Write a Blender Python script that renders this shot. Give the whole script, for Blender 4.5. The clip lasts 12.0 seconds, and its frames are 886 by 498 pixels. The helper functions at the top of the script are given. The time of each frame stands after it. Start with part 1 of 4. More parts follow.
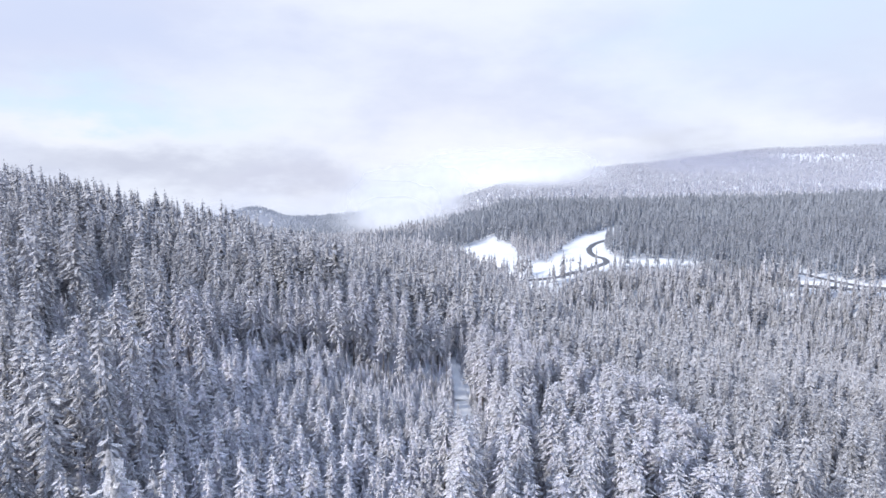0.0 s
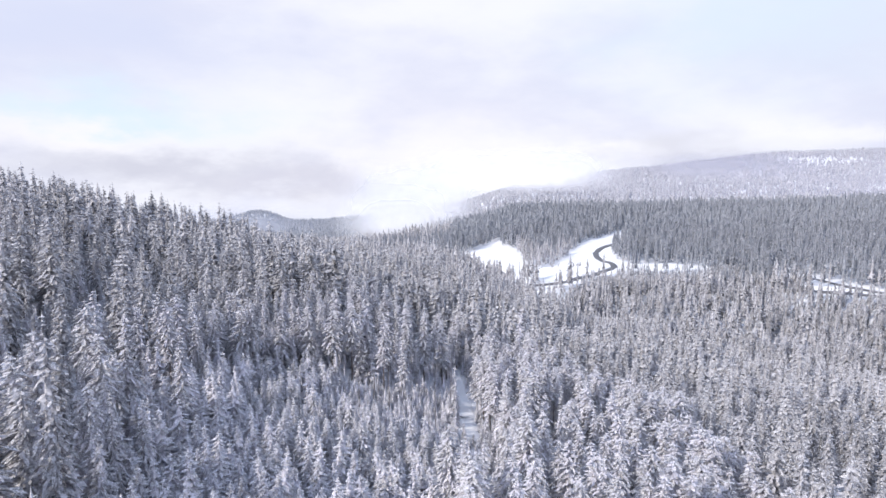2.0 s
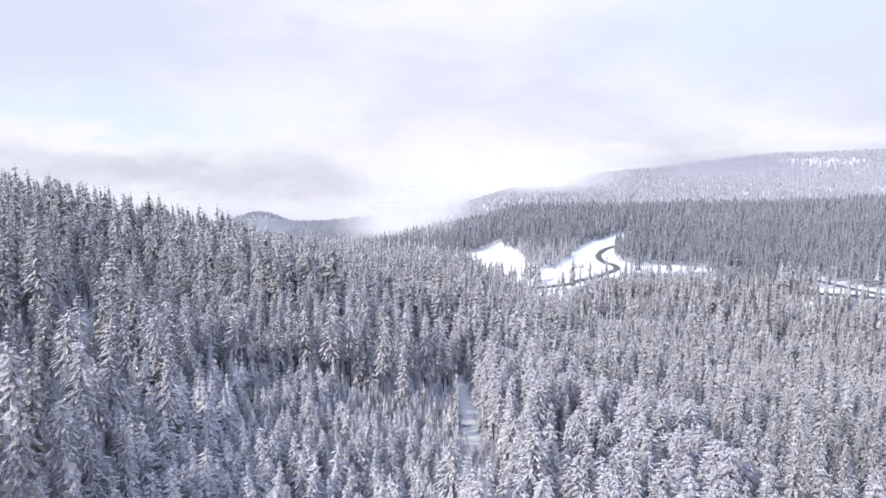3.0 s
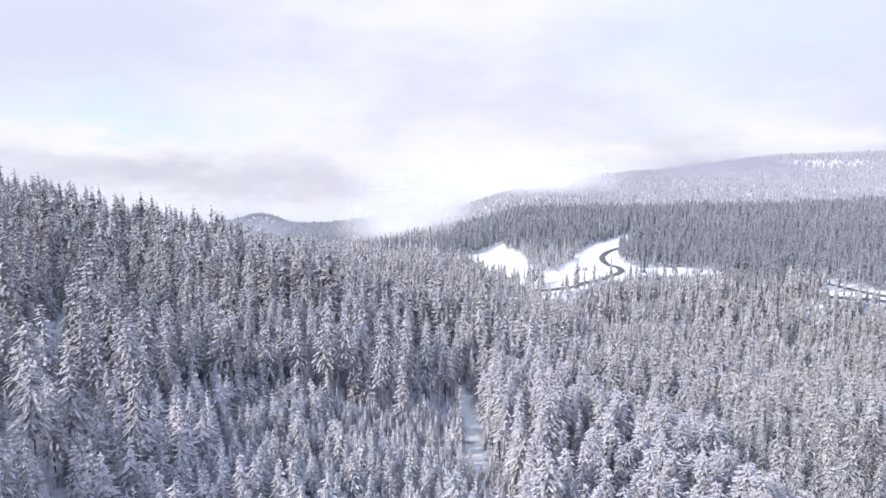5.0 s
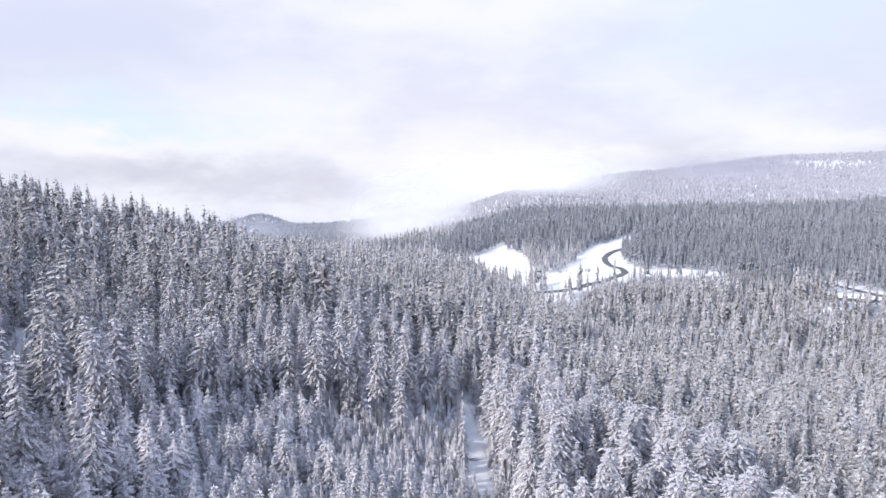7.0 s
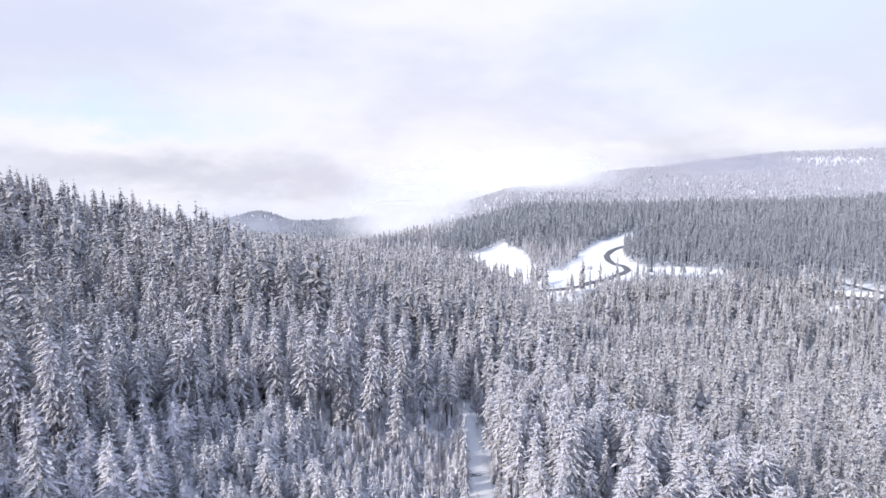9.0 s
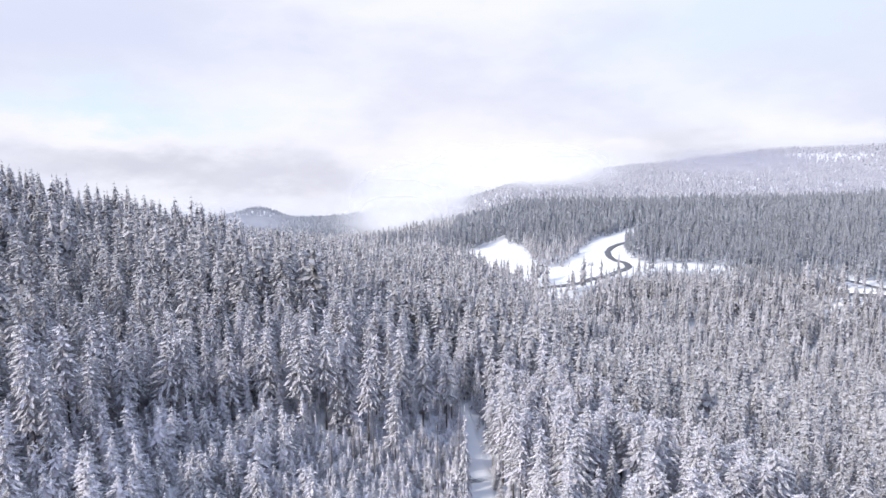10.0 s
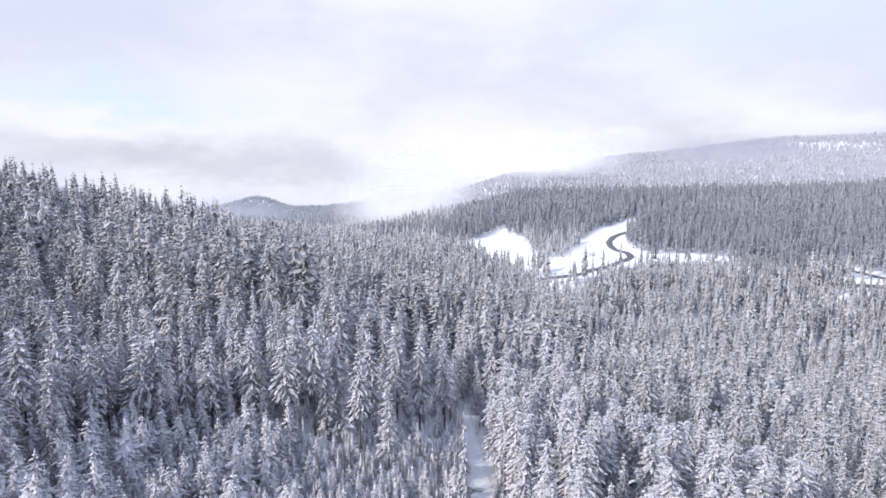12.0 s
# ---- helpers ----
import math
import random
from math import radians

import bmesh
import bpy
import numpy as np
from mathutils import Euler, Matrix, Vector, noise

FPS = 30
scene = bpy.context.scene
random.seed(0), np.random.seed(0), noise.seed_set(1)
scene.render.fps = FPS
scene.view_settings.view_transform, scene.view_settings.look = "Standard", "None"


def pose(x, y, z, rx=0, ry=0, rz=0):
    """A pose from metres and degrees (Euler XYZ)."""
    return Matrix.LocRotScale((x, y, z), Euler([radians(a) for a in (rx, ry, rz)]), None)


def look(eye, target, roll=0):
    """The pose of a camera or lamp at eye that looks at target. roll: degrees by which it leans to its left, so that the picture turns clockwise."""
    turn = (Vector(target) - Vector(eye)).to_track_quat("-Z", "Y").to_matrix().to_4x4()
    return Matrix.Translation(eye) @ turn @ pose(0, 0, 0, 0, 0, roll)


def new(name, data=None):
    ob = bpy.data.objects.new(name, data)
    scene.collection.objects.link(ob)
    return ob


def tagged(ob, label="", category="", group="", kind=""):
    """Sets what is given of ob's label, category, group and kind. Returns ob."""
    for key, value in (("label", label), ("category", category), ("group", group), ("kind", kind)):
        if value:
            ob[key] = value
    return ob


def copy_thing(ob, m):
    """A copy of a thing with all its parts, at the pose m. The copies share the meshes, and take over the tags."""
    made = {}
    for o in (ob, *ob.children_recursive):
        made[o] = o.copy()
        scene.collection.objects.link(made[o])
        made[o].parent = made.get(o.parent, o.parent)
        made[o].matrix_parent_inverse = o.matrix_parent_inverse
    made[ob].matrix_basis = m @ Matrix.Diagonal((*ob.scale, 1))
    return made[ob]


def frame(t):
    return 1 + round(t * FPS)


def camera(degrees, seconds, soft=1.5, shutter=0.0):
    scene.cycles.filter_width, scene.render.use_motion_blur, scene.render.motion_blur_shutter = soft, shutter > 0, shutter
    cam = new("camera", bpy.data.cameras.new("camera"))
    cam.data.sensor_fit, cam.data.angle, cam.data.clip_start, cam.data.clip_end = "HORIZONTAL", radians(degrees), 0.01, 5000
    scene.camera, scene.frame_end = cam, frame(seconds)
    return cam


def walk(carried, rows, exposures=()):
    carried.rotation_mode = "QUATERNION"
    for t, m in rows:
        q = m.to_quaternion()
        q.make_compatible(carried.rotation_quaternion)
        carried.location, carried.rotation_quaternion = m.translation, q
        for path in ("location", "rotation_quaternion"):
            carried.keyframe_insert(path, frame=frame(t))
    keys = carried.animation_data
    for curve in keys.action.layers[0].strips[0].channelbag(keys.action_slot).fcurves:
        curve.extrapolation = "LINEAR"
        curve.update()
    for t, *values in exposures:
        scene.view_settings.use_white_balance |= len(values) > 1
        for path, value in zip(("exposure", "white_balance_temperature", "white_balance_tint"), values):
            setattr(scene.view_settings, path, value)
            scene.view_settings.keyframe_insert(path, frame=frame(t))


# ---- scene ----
cam = camera(73.7, 12.0, soft=1.5)
walk(cam, [
    (0, pose(0.813, -9.705, 52.300, 82.797, 0, 0.465)),
    (0.5, pose(0.825, -6.936, 52.164, 82.867, 0, 0.598)),
    (1, pose(0.812, -4.181, 52.011, 82.961, 0, 0.712)),
    (1.5, pose(0.778, -1.440, 51.842, 83.059, 0, 0.808)),
    (2, pose(0.724, 1.288, 51.658, 83.150, 0, 0.888)),
    (2.5, pose(0.654, 4.004, 51.462, 83.229, 0, 0.954)),
    (3, pose(0.569, 6.706, 51.255, 83.295, 0, 1.008)),
    (3.5, pose(0.474, 9.396, 51.039, 83.349, 0, 1.050)),
    (4, pose(0.369, 12.071, 50.816, 83.393, 0, 1.082)),
    (4.5, pose(0.258, 14.732, 50.587, 83.431, 0, 1.106)),
    (5, pose(0.144, 17.378, 50.355, 83.465, 0, 1.122)),
    (5.5, pose(0.028, 20.007, 50.121, 83.494, 0, 1.131)),
    (6, pose(-0.085, 22.618, 49.887, 83.518, 0, 1.136)),
    (6.5, pose(-0.195, 25.210, 49.654, 83.533, 0, 1.136)),
    (7, pose(-0.297, 27.779, 49.425, 83.534, 0, 1.133)),
    (7.5, pose(-0.391, 30.325, 49.201, 83.515, 0, 1.127)),
    (8, pose(-0.472, 32.844, 48.984, 83.468, 0, 1.119)),
    (8.5, pose(-0.538, 35.335, 48.776, 83.386, 0, 1.110)),
    (9, pose(-0.587, 37.793, 48.578, 83.262, 0, 1.100)),
    (9.5, pose(-0.616, 40.217, 48.392, 83.094, 0, 1.091)),
    (10, pose(-0.623, 42.602, 48.221, 82.881, 0, 1.081)),
    (10.5, pose(-0.605, 44.946, 48.066, 82.630, 0, 1.072)),
    (11, pose(-0.558, 47.243, 47.928, 82.356, 0, 1.064)),
    (11.5, pose(-0.482, 49.491, 47.809, 82.083, 0, 1.057)),
    (12, pose(-0.372, 51.685, 47.712, 81.851, 0, 1.051)),
], exposures=[(0.0, -0.06, 6180, 8), (0.2, -0.02, 6400, 9), (0.5, 0.0, 6500, 10), (12.0, 0.0, 6500, 10)])

# ---- world, sun ----
SUN_AZ, SUN_EL = radians(-124), radians(34)          # azimuth from +y towards +x
world = bpy.data.worlds.new("winter_sky")
scene.world = world
world.use_nodes = True
wn, wl = world.node_tree.nodes, world.node_tree.links
wn.clear()
w_out = wn.new("ShaderNodeOutputWorld")
w_bg = wn.new("ShaderNodeBackground")
w_bg.inputs["Strength"].default_value = 1.08
w_sky = wn.new("ShaderNodeTexSky")
w_sky.sky_type, w_sky.sun_disc = "NISHITA", False
w_sky.sun_elevation, w_sky.sun_rotation = SUN_EL, SUN_AZ
def w_math(op, a, c=None, d=None):
    """A small sum of numbers or sockets in the sky's nodes."""
    x = wn.new("ShaderNodeMath")
    x.operation = op
    for k, v in enumerate((a, c, d)):
        if v is None:
            continue
        if isinstance(v, (int, float)):
            x.inputs[k].default_value = v
        else:
            wl.new(v, x.inputs[k])
    return x.outputs[0]


def w_blend(fac, a, c):
    x = wn.new("ShaderNodeMixRGB")
    for sock, v in ((x.inputs["Fac"], fac), (x.inputs["Color1"], a), (x.inputs["Color2"], c)):
        if isinstance(v, tuple):
            sock.default_value = (*v, 1)
        else:
            wl.new(v, sock)
    return x.outputs["Color"]


w_co = wn.new("ShaderNodeTexCoord")
w_xyz = wn.new("ShaderNodeSeparateXYZ")
wl.new(w_co.outputs["Generated"], w_xyz.inputs[0])
w_map = wn.new("ShaderNodeMapping")
w_map.inputs["Scale"].default_value = (1.0, 1.0, 2.4)
wl.new(w_co.outputs["Generated"], w_map.inputs["Vector"])


def w_noise(scale, detail, rough=0.55):
    x = wn.new("ShaderNodeTexNoise")
    x.inputs["Scale"].default_value, x.inputs["Detail"].default_value, x.inputs["Roughness"].default_value = scale, detail, rough
    wl.new(w_map.outputs["Vector"], x.inputs["Vector"])
    return x.outputs["Fac"]


def w_ramp(fac, lo, hi):
    x = wn.new("ShaderNodeMapRange")
    x.interpolation_type = "SMOOTHSTEP"
    wl.new(fac, x.inputs["Value"])
    x.inputs["From Min"].default_value, x.inputs["From Max"].default_value = lo, hi
    return x.outputs["Result"]


w_wob = w_noise(7.0, 5.0, 0.6)
w_wob2 = w_noise(4.3, 5.0, 0.6)
w_az = w_math("ADD", w_math("MULTIPLY", w_math("ARCTAN2", w_xyz.outputs[0], w_xyz.outputs[1]), 57.3), w_math("MULTIPLY_ADD", w_wob, 26.0, -13.0))
w_el = w_math("ADD", w_math("MULTIPLY", w_math("ARCSINE", w_xyz.outputs[2]), 57.3), w_math("MULTIPLY_ADD", w_wob2, 9.0, -4.5))


def w_cloud(az, el, wide, high, amount):
    """A soft-edged bank of cloud or gap in it, at that azimuth and height in degrees."""
    a = w_math("DIVIDE", w_math("SUBTRACT", w_az, az), wide)
    e = w_math("DIVIDE", w_math("SUBTRACT", w_el, el), high)
    q = w_math("ADD", w_math("MULTIPLY", a, a), w_math("MULTIPLY", e, e))
    return w_math("MULTIPLY", w_math("EXPONENT", w_math("MULTIPLY", q, -1.0)), amount)


w_skyscale = wn.new("ShaderNodeVectorMath")
w_skyscale.operation = "SCALE"
w_skyscale.inputs["Scale"].default_value = 0.32
wl.new(w_sky.outputs["Color"], w_skyscale.inputs[0])
w_tone = w_blend(w_ramp(w_noise(2.6, 6.0), 0.34, 0.64), (0.715, 0.738, 0.895), (0.882, 0.895, 0.978))
w_cover = w_math("MAXIMUM", w_ramp(w_noise(1.7, 5.0), 0.44, 0.62), w_ramp(w_math("MULTIPLY", w_xyz.outputs[2], -1.0), -0.50, -0.32))
w_col = w_blend(w_cover, w_skyscale.outputs["Vector"], w_tone)
for az, el, wide, high, amount, colour in (
        (-33, 11.5, 17, 4.5, 0.8, (0.66, 0.71, 0.90)),      # thin high cloud
        (27, 12.5, 14, 4.5, 0.9, (0.71, 0.81, 0.95)),       # thin blue over the mountain
        (-31, 4.9, 9, 1.4, 0.7, (0.66, 0.83, 0.97)),        # pale blue gap over the ridge
        (-32, 3.2, 7, 1.0, 0.75, (0.95, 0.93, 0.97)),       # billow under the gap
        (-26, 0.9, 13, 1.5, 0.8, (0.59, 0.60, 0.71)),      # grey base of the cloud
        (-14, -0.6, 9, 1.3, 0.7, (0.60, 0.60, 0.72)),
        (20.5, 3.4, 5, 1.2, 0.75, (0.68, 0.69, 0.78)),         # grey cap beside the mountain
        (-2, 2.5, 10, 4.0, 0.7, (0.97, 0.955, 0.99)),       # bright cloud over the valley
        (12, 2.0, 8, 1.5, 0.7, (0.99, 0.98, 0.99)),
        (33, 3.6, 6, 1.2, 0.7, (0.95, 0.95, 0.98))):
    w_col = w_blend(w_cloud(az, el, wide, high, amount), w_col, colour)
wl.new(w_col, w_bg.inputs["Color"])
wl.new(w_bg.outputs["Background"], w_out.inputs["Surface"])

sun_data = bpy.data.lights.new("sun", "SUN")
sun_data.energy, sun_data.angle, sun_data.color = 3.3, radians(4), (1.0, 0.94, 0.87)
sun = new("sun", sun_data)
sun.matrix_world = look((0, 0, 0), (-math.sin(SUN_AZ) * math.cos(SUN_EL), -math.cos(SUN_AZ) * math.cos(SUN_EL), -math.sin(SUN_EL)))


# ---- materials ----
def material(name, rough=0.8):
    m = bpy.data.materials.new(name)
    m.use_nodes = True
    b = m.node_tree.nodes["Principled BSDF"]
    b.inputs["Roughness"].default_value = rough
    b.inputs["Specular IOR Level"].default_value = 0.25
    return m, m.node_tree.nodes, m.node_tree.links, b


def noise_node(n, l, scale, detail=4.0, rough=0.55, coord="Object"):
    co = n.new("ShaderNodeTexCoord")
    t = n.new("ShaderNodeTexNoise")
    t.inputs["Scale"].default_value, t.inputs["Detail"].default_value, t.inputs["Roughness"].default_value = scale, detail, rough
    l.new(co.outputs[coord], t.inputs["Vector"])
    return t.outputs["Fac"]


def ramp(n, l, fac, stops):
    r = n.new("ShaderNodeValToRGB")
    e = r.color_ramp.elements
    while len(e) < len(stops):
        e.new(0.5)
    for k, (p, c) in enumerate(stops):
        e[k].position, e[k].color = p, (*c, 1)
    l.new(fac, r.inputs["Fac"])
    return r.outputs["Color"]


def mix(n, l, fac, a, b, mode="MIX"):
    x = n.new("ShaderNodeMixRGB")
    x.blend_type = mode
    for sock, v in ((x.inputs["Fac"], fac), (x.inputs["Color1"], a), (x.inputs["Color2"], b)):
        if isinstance(v, (int, float)):
            sock.default_value = v
        elif isinstance(v, tuple):
            sock.default_value = (*v, 1)
        else:
            l.new(v, sock)
    return x.outputs["Color"]


def bump(n, l, b, height, strength, distance):
    x = n.new("ShaderNodeBump")
    x.inputs["Strength"].default_value, x.inputs["Distance"].default_value = strength, distance
    l.new(height, x.inputs["Height"])
    l.new(x.outputs["Normal"], b.inputs["Normal"])


def make_needles(name, frost, soft=0.09, dark=(0.052, 0.054, 0.054), light=(0.112, 0.112, 0.108), rime=(0.755, 0.735, 0.815), grain=3.0, vary=0.46):
    """Conifer foliage with rime on it. frost: the share of needles that it covers."""
    m, n, l, b = material(name, 0.75)
    green = mix(n, l, noise_node(n, l, 0.6), dark, light)
    rnd = n.new("ShaderNodeNewGeometry")
    cover = noise_node(n, l, grain, 5.0, 0.7)
    tilt = n.new("ShaderNodeMath")
    tilt.operation = "MULTIPLY_ADD"
    l.new(rnd.outputs["Random Per Island"], tilt.inputs[0])
    tilt.inputs[1].default_value = 0.09
    stand_fac = noise_node(n, l, 0.022, 3.0, 0.6)          # whole stands carry more or less of it
    patch = n.new("ShaderNodeMath")
    patch.operation = "MULTIPLY_ADD"
    l.new(stand_fac, patch.inputs[0])
    patch.inputs[1].default_value = 0.26
    place, squash, tree = n.new("ShaderNodeTexCoord"), n.new("ShaderNodeMapping"), n.new("ShaderNodeTexNoise")
    squash.inputs["Scale"].default_value = (1.0, 1.0, 0.07)       # one tree is whiter than the next
    l.new(place.outputs["Object"], squash.inputs["Vector"])
    l.new(squash.outputs["Vector"], tree.inputs["Vector"])
    tree.inputs["Scale"].default_value, tree.inputs["Detail"].default_value = 0.24, 1.0
    whole = n.new("ShaderNodeMath")
    whole.operation = "MULTIPLY_ADD"
    l.new(tree.outputs[0], whole.inputs[0])
    whole.inputs[1].default_value = vary
    l.new(cover, whole.inputs[2])
    l.new(whole.outputs[0], patch.inputs[2])
    l.new(patch.outputs[0], tilt.inputs[2])
    edge = 0.675 + 0.5 * vary + 0.24 * (0.5 - frost)
    mask = ramp(n, l, tilt.outputs[0], [(edge - soft, (0, 0, 0)), (edge + soft, (1, 1, 1))])
    l.new(mix(n, l, mask, green, rime), b.inputs["Base Color"])
    bump(n, l, b, cover, 0.5, 0.08)
    return m


def make_snow(name, tone=(0.86, 0.87, 0.90), grain=1.2):
    m, n, l, b = material(name, 0.62)
    big, small = noise_node(n, l, 0.18), noise_node(n, l, grain, 6.0, 0.65)
    c = mix(n, l, big, tuple(0.95 * v for v in tone), tone)
    l.new(c, b.inputs["Base Color"])
    bump(n, l, b, small, 0.35, 0.15)
    return m


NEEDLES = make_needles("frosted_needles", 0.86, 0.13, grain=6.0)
NEEDLES_YOUNG = make_needles("frosted_young_needles", 1.0, 0.14, rime=(0.79, 0.77, 0.845), grain=8.0)
# thin frost, plus cloud shade and distance haze put into the colours
NEEDLES_DARK = make_needles("thinly_frosted_shaded_needles", 0.42, 0.26, grain=1.4, dark=(0.082, 0.087, 0.100), light=(0.140, 0.149, 0.167), rime=(0.44, 0.465, 0.53), vary=0.12)
# dark tones lifted so that some haze is painted into the needles
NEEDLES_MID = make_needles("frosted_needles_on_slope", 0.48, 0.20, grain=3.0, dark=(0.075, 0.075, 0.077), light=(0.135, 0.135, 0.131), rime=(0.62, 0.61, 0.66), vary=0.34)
# rime, with the paleness of far-off haze mixed into the base tones
NEEDLES_RIME = make_needles("rimed_hazy_needles", 0.62, 0.36, grain=0.25, dark=(0.11, 0.11, 0.13), light=(0.20, 0.20, 0.23), rime=(0.62, 0.62, 0.68), vary=0.12)


def make_bough_snow():
    """Snow on the boughs, broken by needles that stick out of it."""
    m, n, l, b = material("snow_on_boughs", 0.65)
    t = noise_node(n, l, 6.5, 4.0, 0.7)
    poke = ramp(n, l, t, [(0.43, (1, 1, 1)), (0.57, (0, 0, 0))])
    white = mix(n, l, noise_node(n, l, 0.5), (0.82, 0.81, 0.875), (0.885, 0.87, 0.92))
    l.new(mix(n, l, poke, white, (0.22, 0.22, 0.22)), b.inputs["Base Color"])
    bump(n, l, b, t, 0.8, 0.12)
    return m


SNOW = make_bough_snow()


def make_ground():
    """Snow cover with brush, litter and hollows showing through between the trees."""
    m, n, l, b = material("snow_cover", 0.7)
    brush = ramp(n, l, noise_node(n, l, 1.1, 8.0, 0.7), [(0.60, (0, 0, 0)), (0.72, (1, 1, 1))])
    patch = ramp(n, l, noise_node(n, l, 0.05, 4.0), [(0.35, (0, 0, 0)), (0.6, (1, 1, 1))])
    fac = mix(n, l, 1.0, brush, patch, "MULTIPLY")
    white = mix(n, l, noise_node(n, l, 0.3), (0.80, 0.81, 0.86), (0.88, 0.88, 0.91))
    l.new(mix(n, l, fac, white, (0.30, 0.28, 0.27)), b.inputs["Base Color"])
    bump(n, l, b, noise_node(n, l, 0.9, 6.0, 0.6), 0.6, 0.4)
    return m


GROUND = make_ground()
CLEAR_SNOW = make_snow("drifted_snow", (0.93, 0.925, 0.945), 0.5)


def make_bark(name, dark, light, snow):
    m, n, l, b = material(name, 0.9)
    co = n.new("ShaderNodeTexCoord")
    st = n.new("ShaderNodeMapping")
    st.inputs["Scale"].default_value = (9, 9, 1.2)
    t = n.new("ShaderNodeTexNoise")
    t.inputs["Scale"].default_value, t.inputs["Detail"].default_value = 1.0, 6.0
    l.new(co.outputs["Object"], st.inputs["Vector"])
    l.new(st.outputs["Vector"], t.inputs["Vector"])
    c = mix(n, l, t.outputs["Fac"], dark, light)
    rime = ramp(n, l, noise_node(n, l, 2.4, 5.0, 0.7), [(0.62 - 0.2 * snow, (0, 0, 0)), (0.70, (1, 1, 1))])
    l.new(mix(n, l, rime, c, (0.70, 0.71, 0.76)), b.inputs["Base Color"])
    bump(n, l, b, t.outputs["Fac"], 0.7, 0.04)
    return m


BARK = make_bark("conifer_bark", (0.05, 0.042, 0.04), (0.16, 0.135, 0.12), 0.3)
DEADWOOD = make_bark("weathered_deadwood", (0.09, 0.085, 0.085), (0.22, 0.20, 0.20), 0.2)


def make_asphalt():
    m, n, l, b = material("wet_asphalt", 0.55)
    c = mix(n, l, noise_node(n, l, 0.25, 5.0), (0.09, 0.09, 0.10), (0.17, 0.17, 0.185))
    slush = ramp(n, l, noise_node(n, l, 0.5, 7.0, 0.7), [(0.60, (0, 0, 0)), (0.70, (1, 1, 1))])
    l.new(mix(n, l, slush, c, (0.42, 0.42, 0.45)), b.inputs["Base Color"])
    return m


ASPHALT = make_asphalt()


# ---- terrain ----
TANS = np.array([-0.75, -0.45, -0.22, 0.0, 0.12, 0.30, 0.55, 0.80])
RINGS = np.array([50, 100, 150, 200, 280, 350, 420, 560, 700, 900, 1100, 1500, 2100, 2900, 3800.0])
NEAR_GROUND = [
    (10, 6, 3, 0, -2, -5, -9, -13),
    (15, 6, 0, -6, -9, -13, -19, -25),
    (18, 5, -3, -12, -14, -20, -30, -37),
    (25, 8, 2, -16, -21, -30, -40, -48),
    (30, 11, -2, -20, -30, -47, -58, -66),
    (32, 12, -10, -26, -38, -60, -74, -80),
    (16, 0, -18, -30, -50, -66, -80, -84),
]
FAR_GROUND = [
    (0, -22, -32, -38, -50, -46, -50, -50),
    (-20, -38, -46, -46, -44, -43, -40, -38),
    (-30, -50, -68, -45, -28, -34, -24, -22),
    (-40, -70, -92, -50, -14, -12, -7, 4),
    (-60, -95, -110, -70, -55, -40, -35, -30),
    (-110, -150, -150, -72, -16, 5, 35, 50),
    (-160, -180, -165, -84, 12, 86, 165, 187),
    (-260, -290, -270, -140, -90, -20, 60, 80),
]
HEIGHTS = np.array(NEAR_GROUND + FAR_GROUND, float)


# the brow of the bench that carries the road
BENCH_X = [-60, 14, 30, 57, 72, 94, 128, 161, 203, 291, 318, 420]
BENCH_Y = [760, 748, 710, 653, 555, 512, 560, 590, 605, 618, 534, 516]

def between(knots, x):
    """Which two knots x lies between, and how far along."""
    x = np.clip(x, knots[0], knots[-1])
    k = np.clip(np.searchsorted(knots, x, side="right") - 1, 0, len(knots) - 2)
    t = (x - knots[k]) / (knots[k + 1] - knots[k])
    return k, t


def ground_z(x, y):
    """Height of the land at x, y (arrays)."""
    x, y = np.asarray(x, float), np.asarray(y, float)
    r = np.maximum.reduce([y, 0.8 * np.abs(x), np.full_like(y, 50.0)])
    lr, lk = np.log(np.clip(r, 50, 3800)), np.log(RINGS)
    a, s = between(lk, lr)
    b, t = between(TANS, np.clip(x / r, -0.75, 0.8))
    s, t = s * s * (3 - 2 * s) * 0.45 + s * 0.55, t * t * (3 - 2 * t) * 0.45 + t * 0.55
    z = ((HEIGHTS[a, b] * (1 - t) + HEIGHTS[a, b + 1] * t) * (1 - s)
         + (HEIGHTS[a + 1, b] * (1 - t) + HEIGHTS[a + 1, b + 1] * t) * s)
    roll = np.sin(x * 0.071 + 1.3 * np.sin(y * 0.043)) * np.cos(y * 0.063 + 0.7 * np.sin(x * 0.051))
    edge = np.interp(x, BENCH_X, BENCH_Y)
    ahead = np.clip((edge - 3 - y) / 34, 0, 1)
    fade = np.clip((y - edge + 170) / 90, 0, 1) * np.clip((x + 60) / 70, 0, 1) * np.clip((315 - x) / 25, 0, 1)
    z = z - 12 * ahead * ahead * (3 - 2 * ahead) * fade
    z = z + 75 * np.exp(-(((x + 1060) / 150) ** 2) - ((y - 3250) / 260) ** 2)     # the knoll far down the valley
    return z + roll * (0.5 + 0.0012 * np.clip(r, 0, 3000))


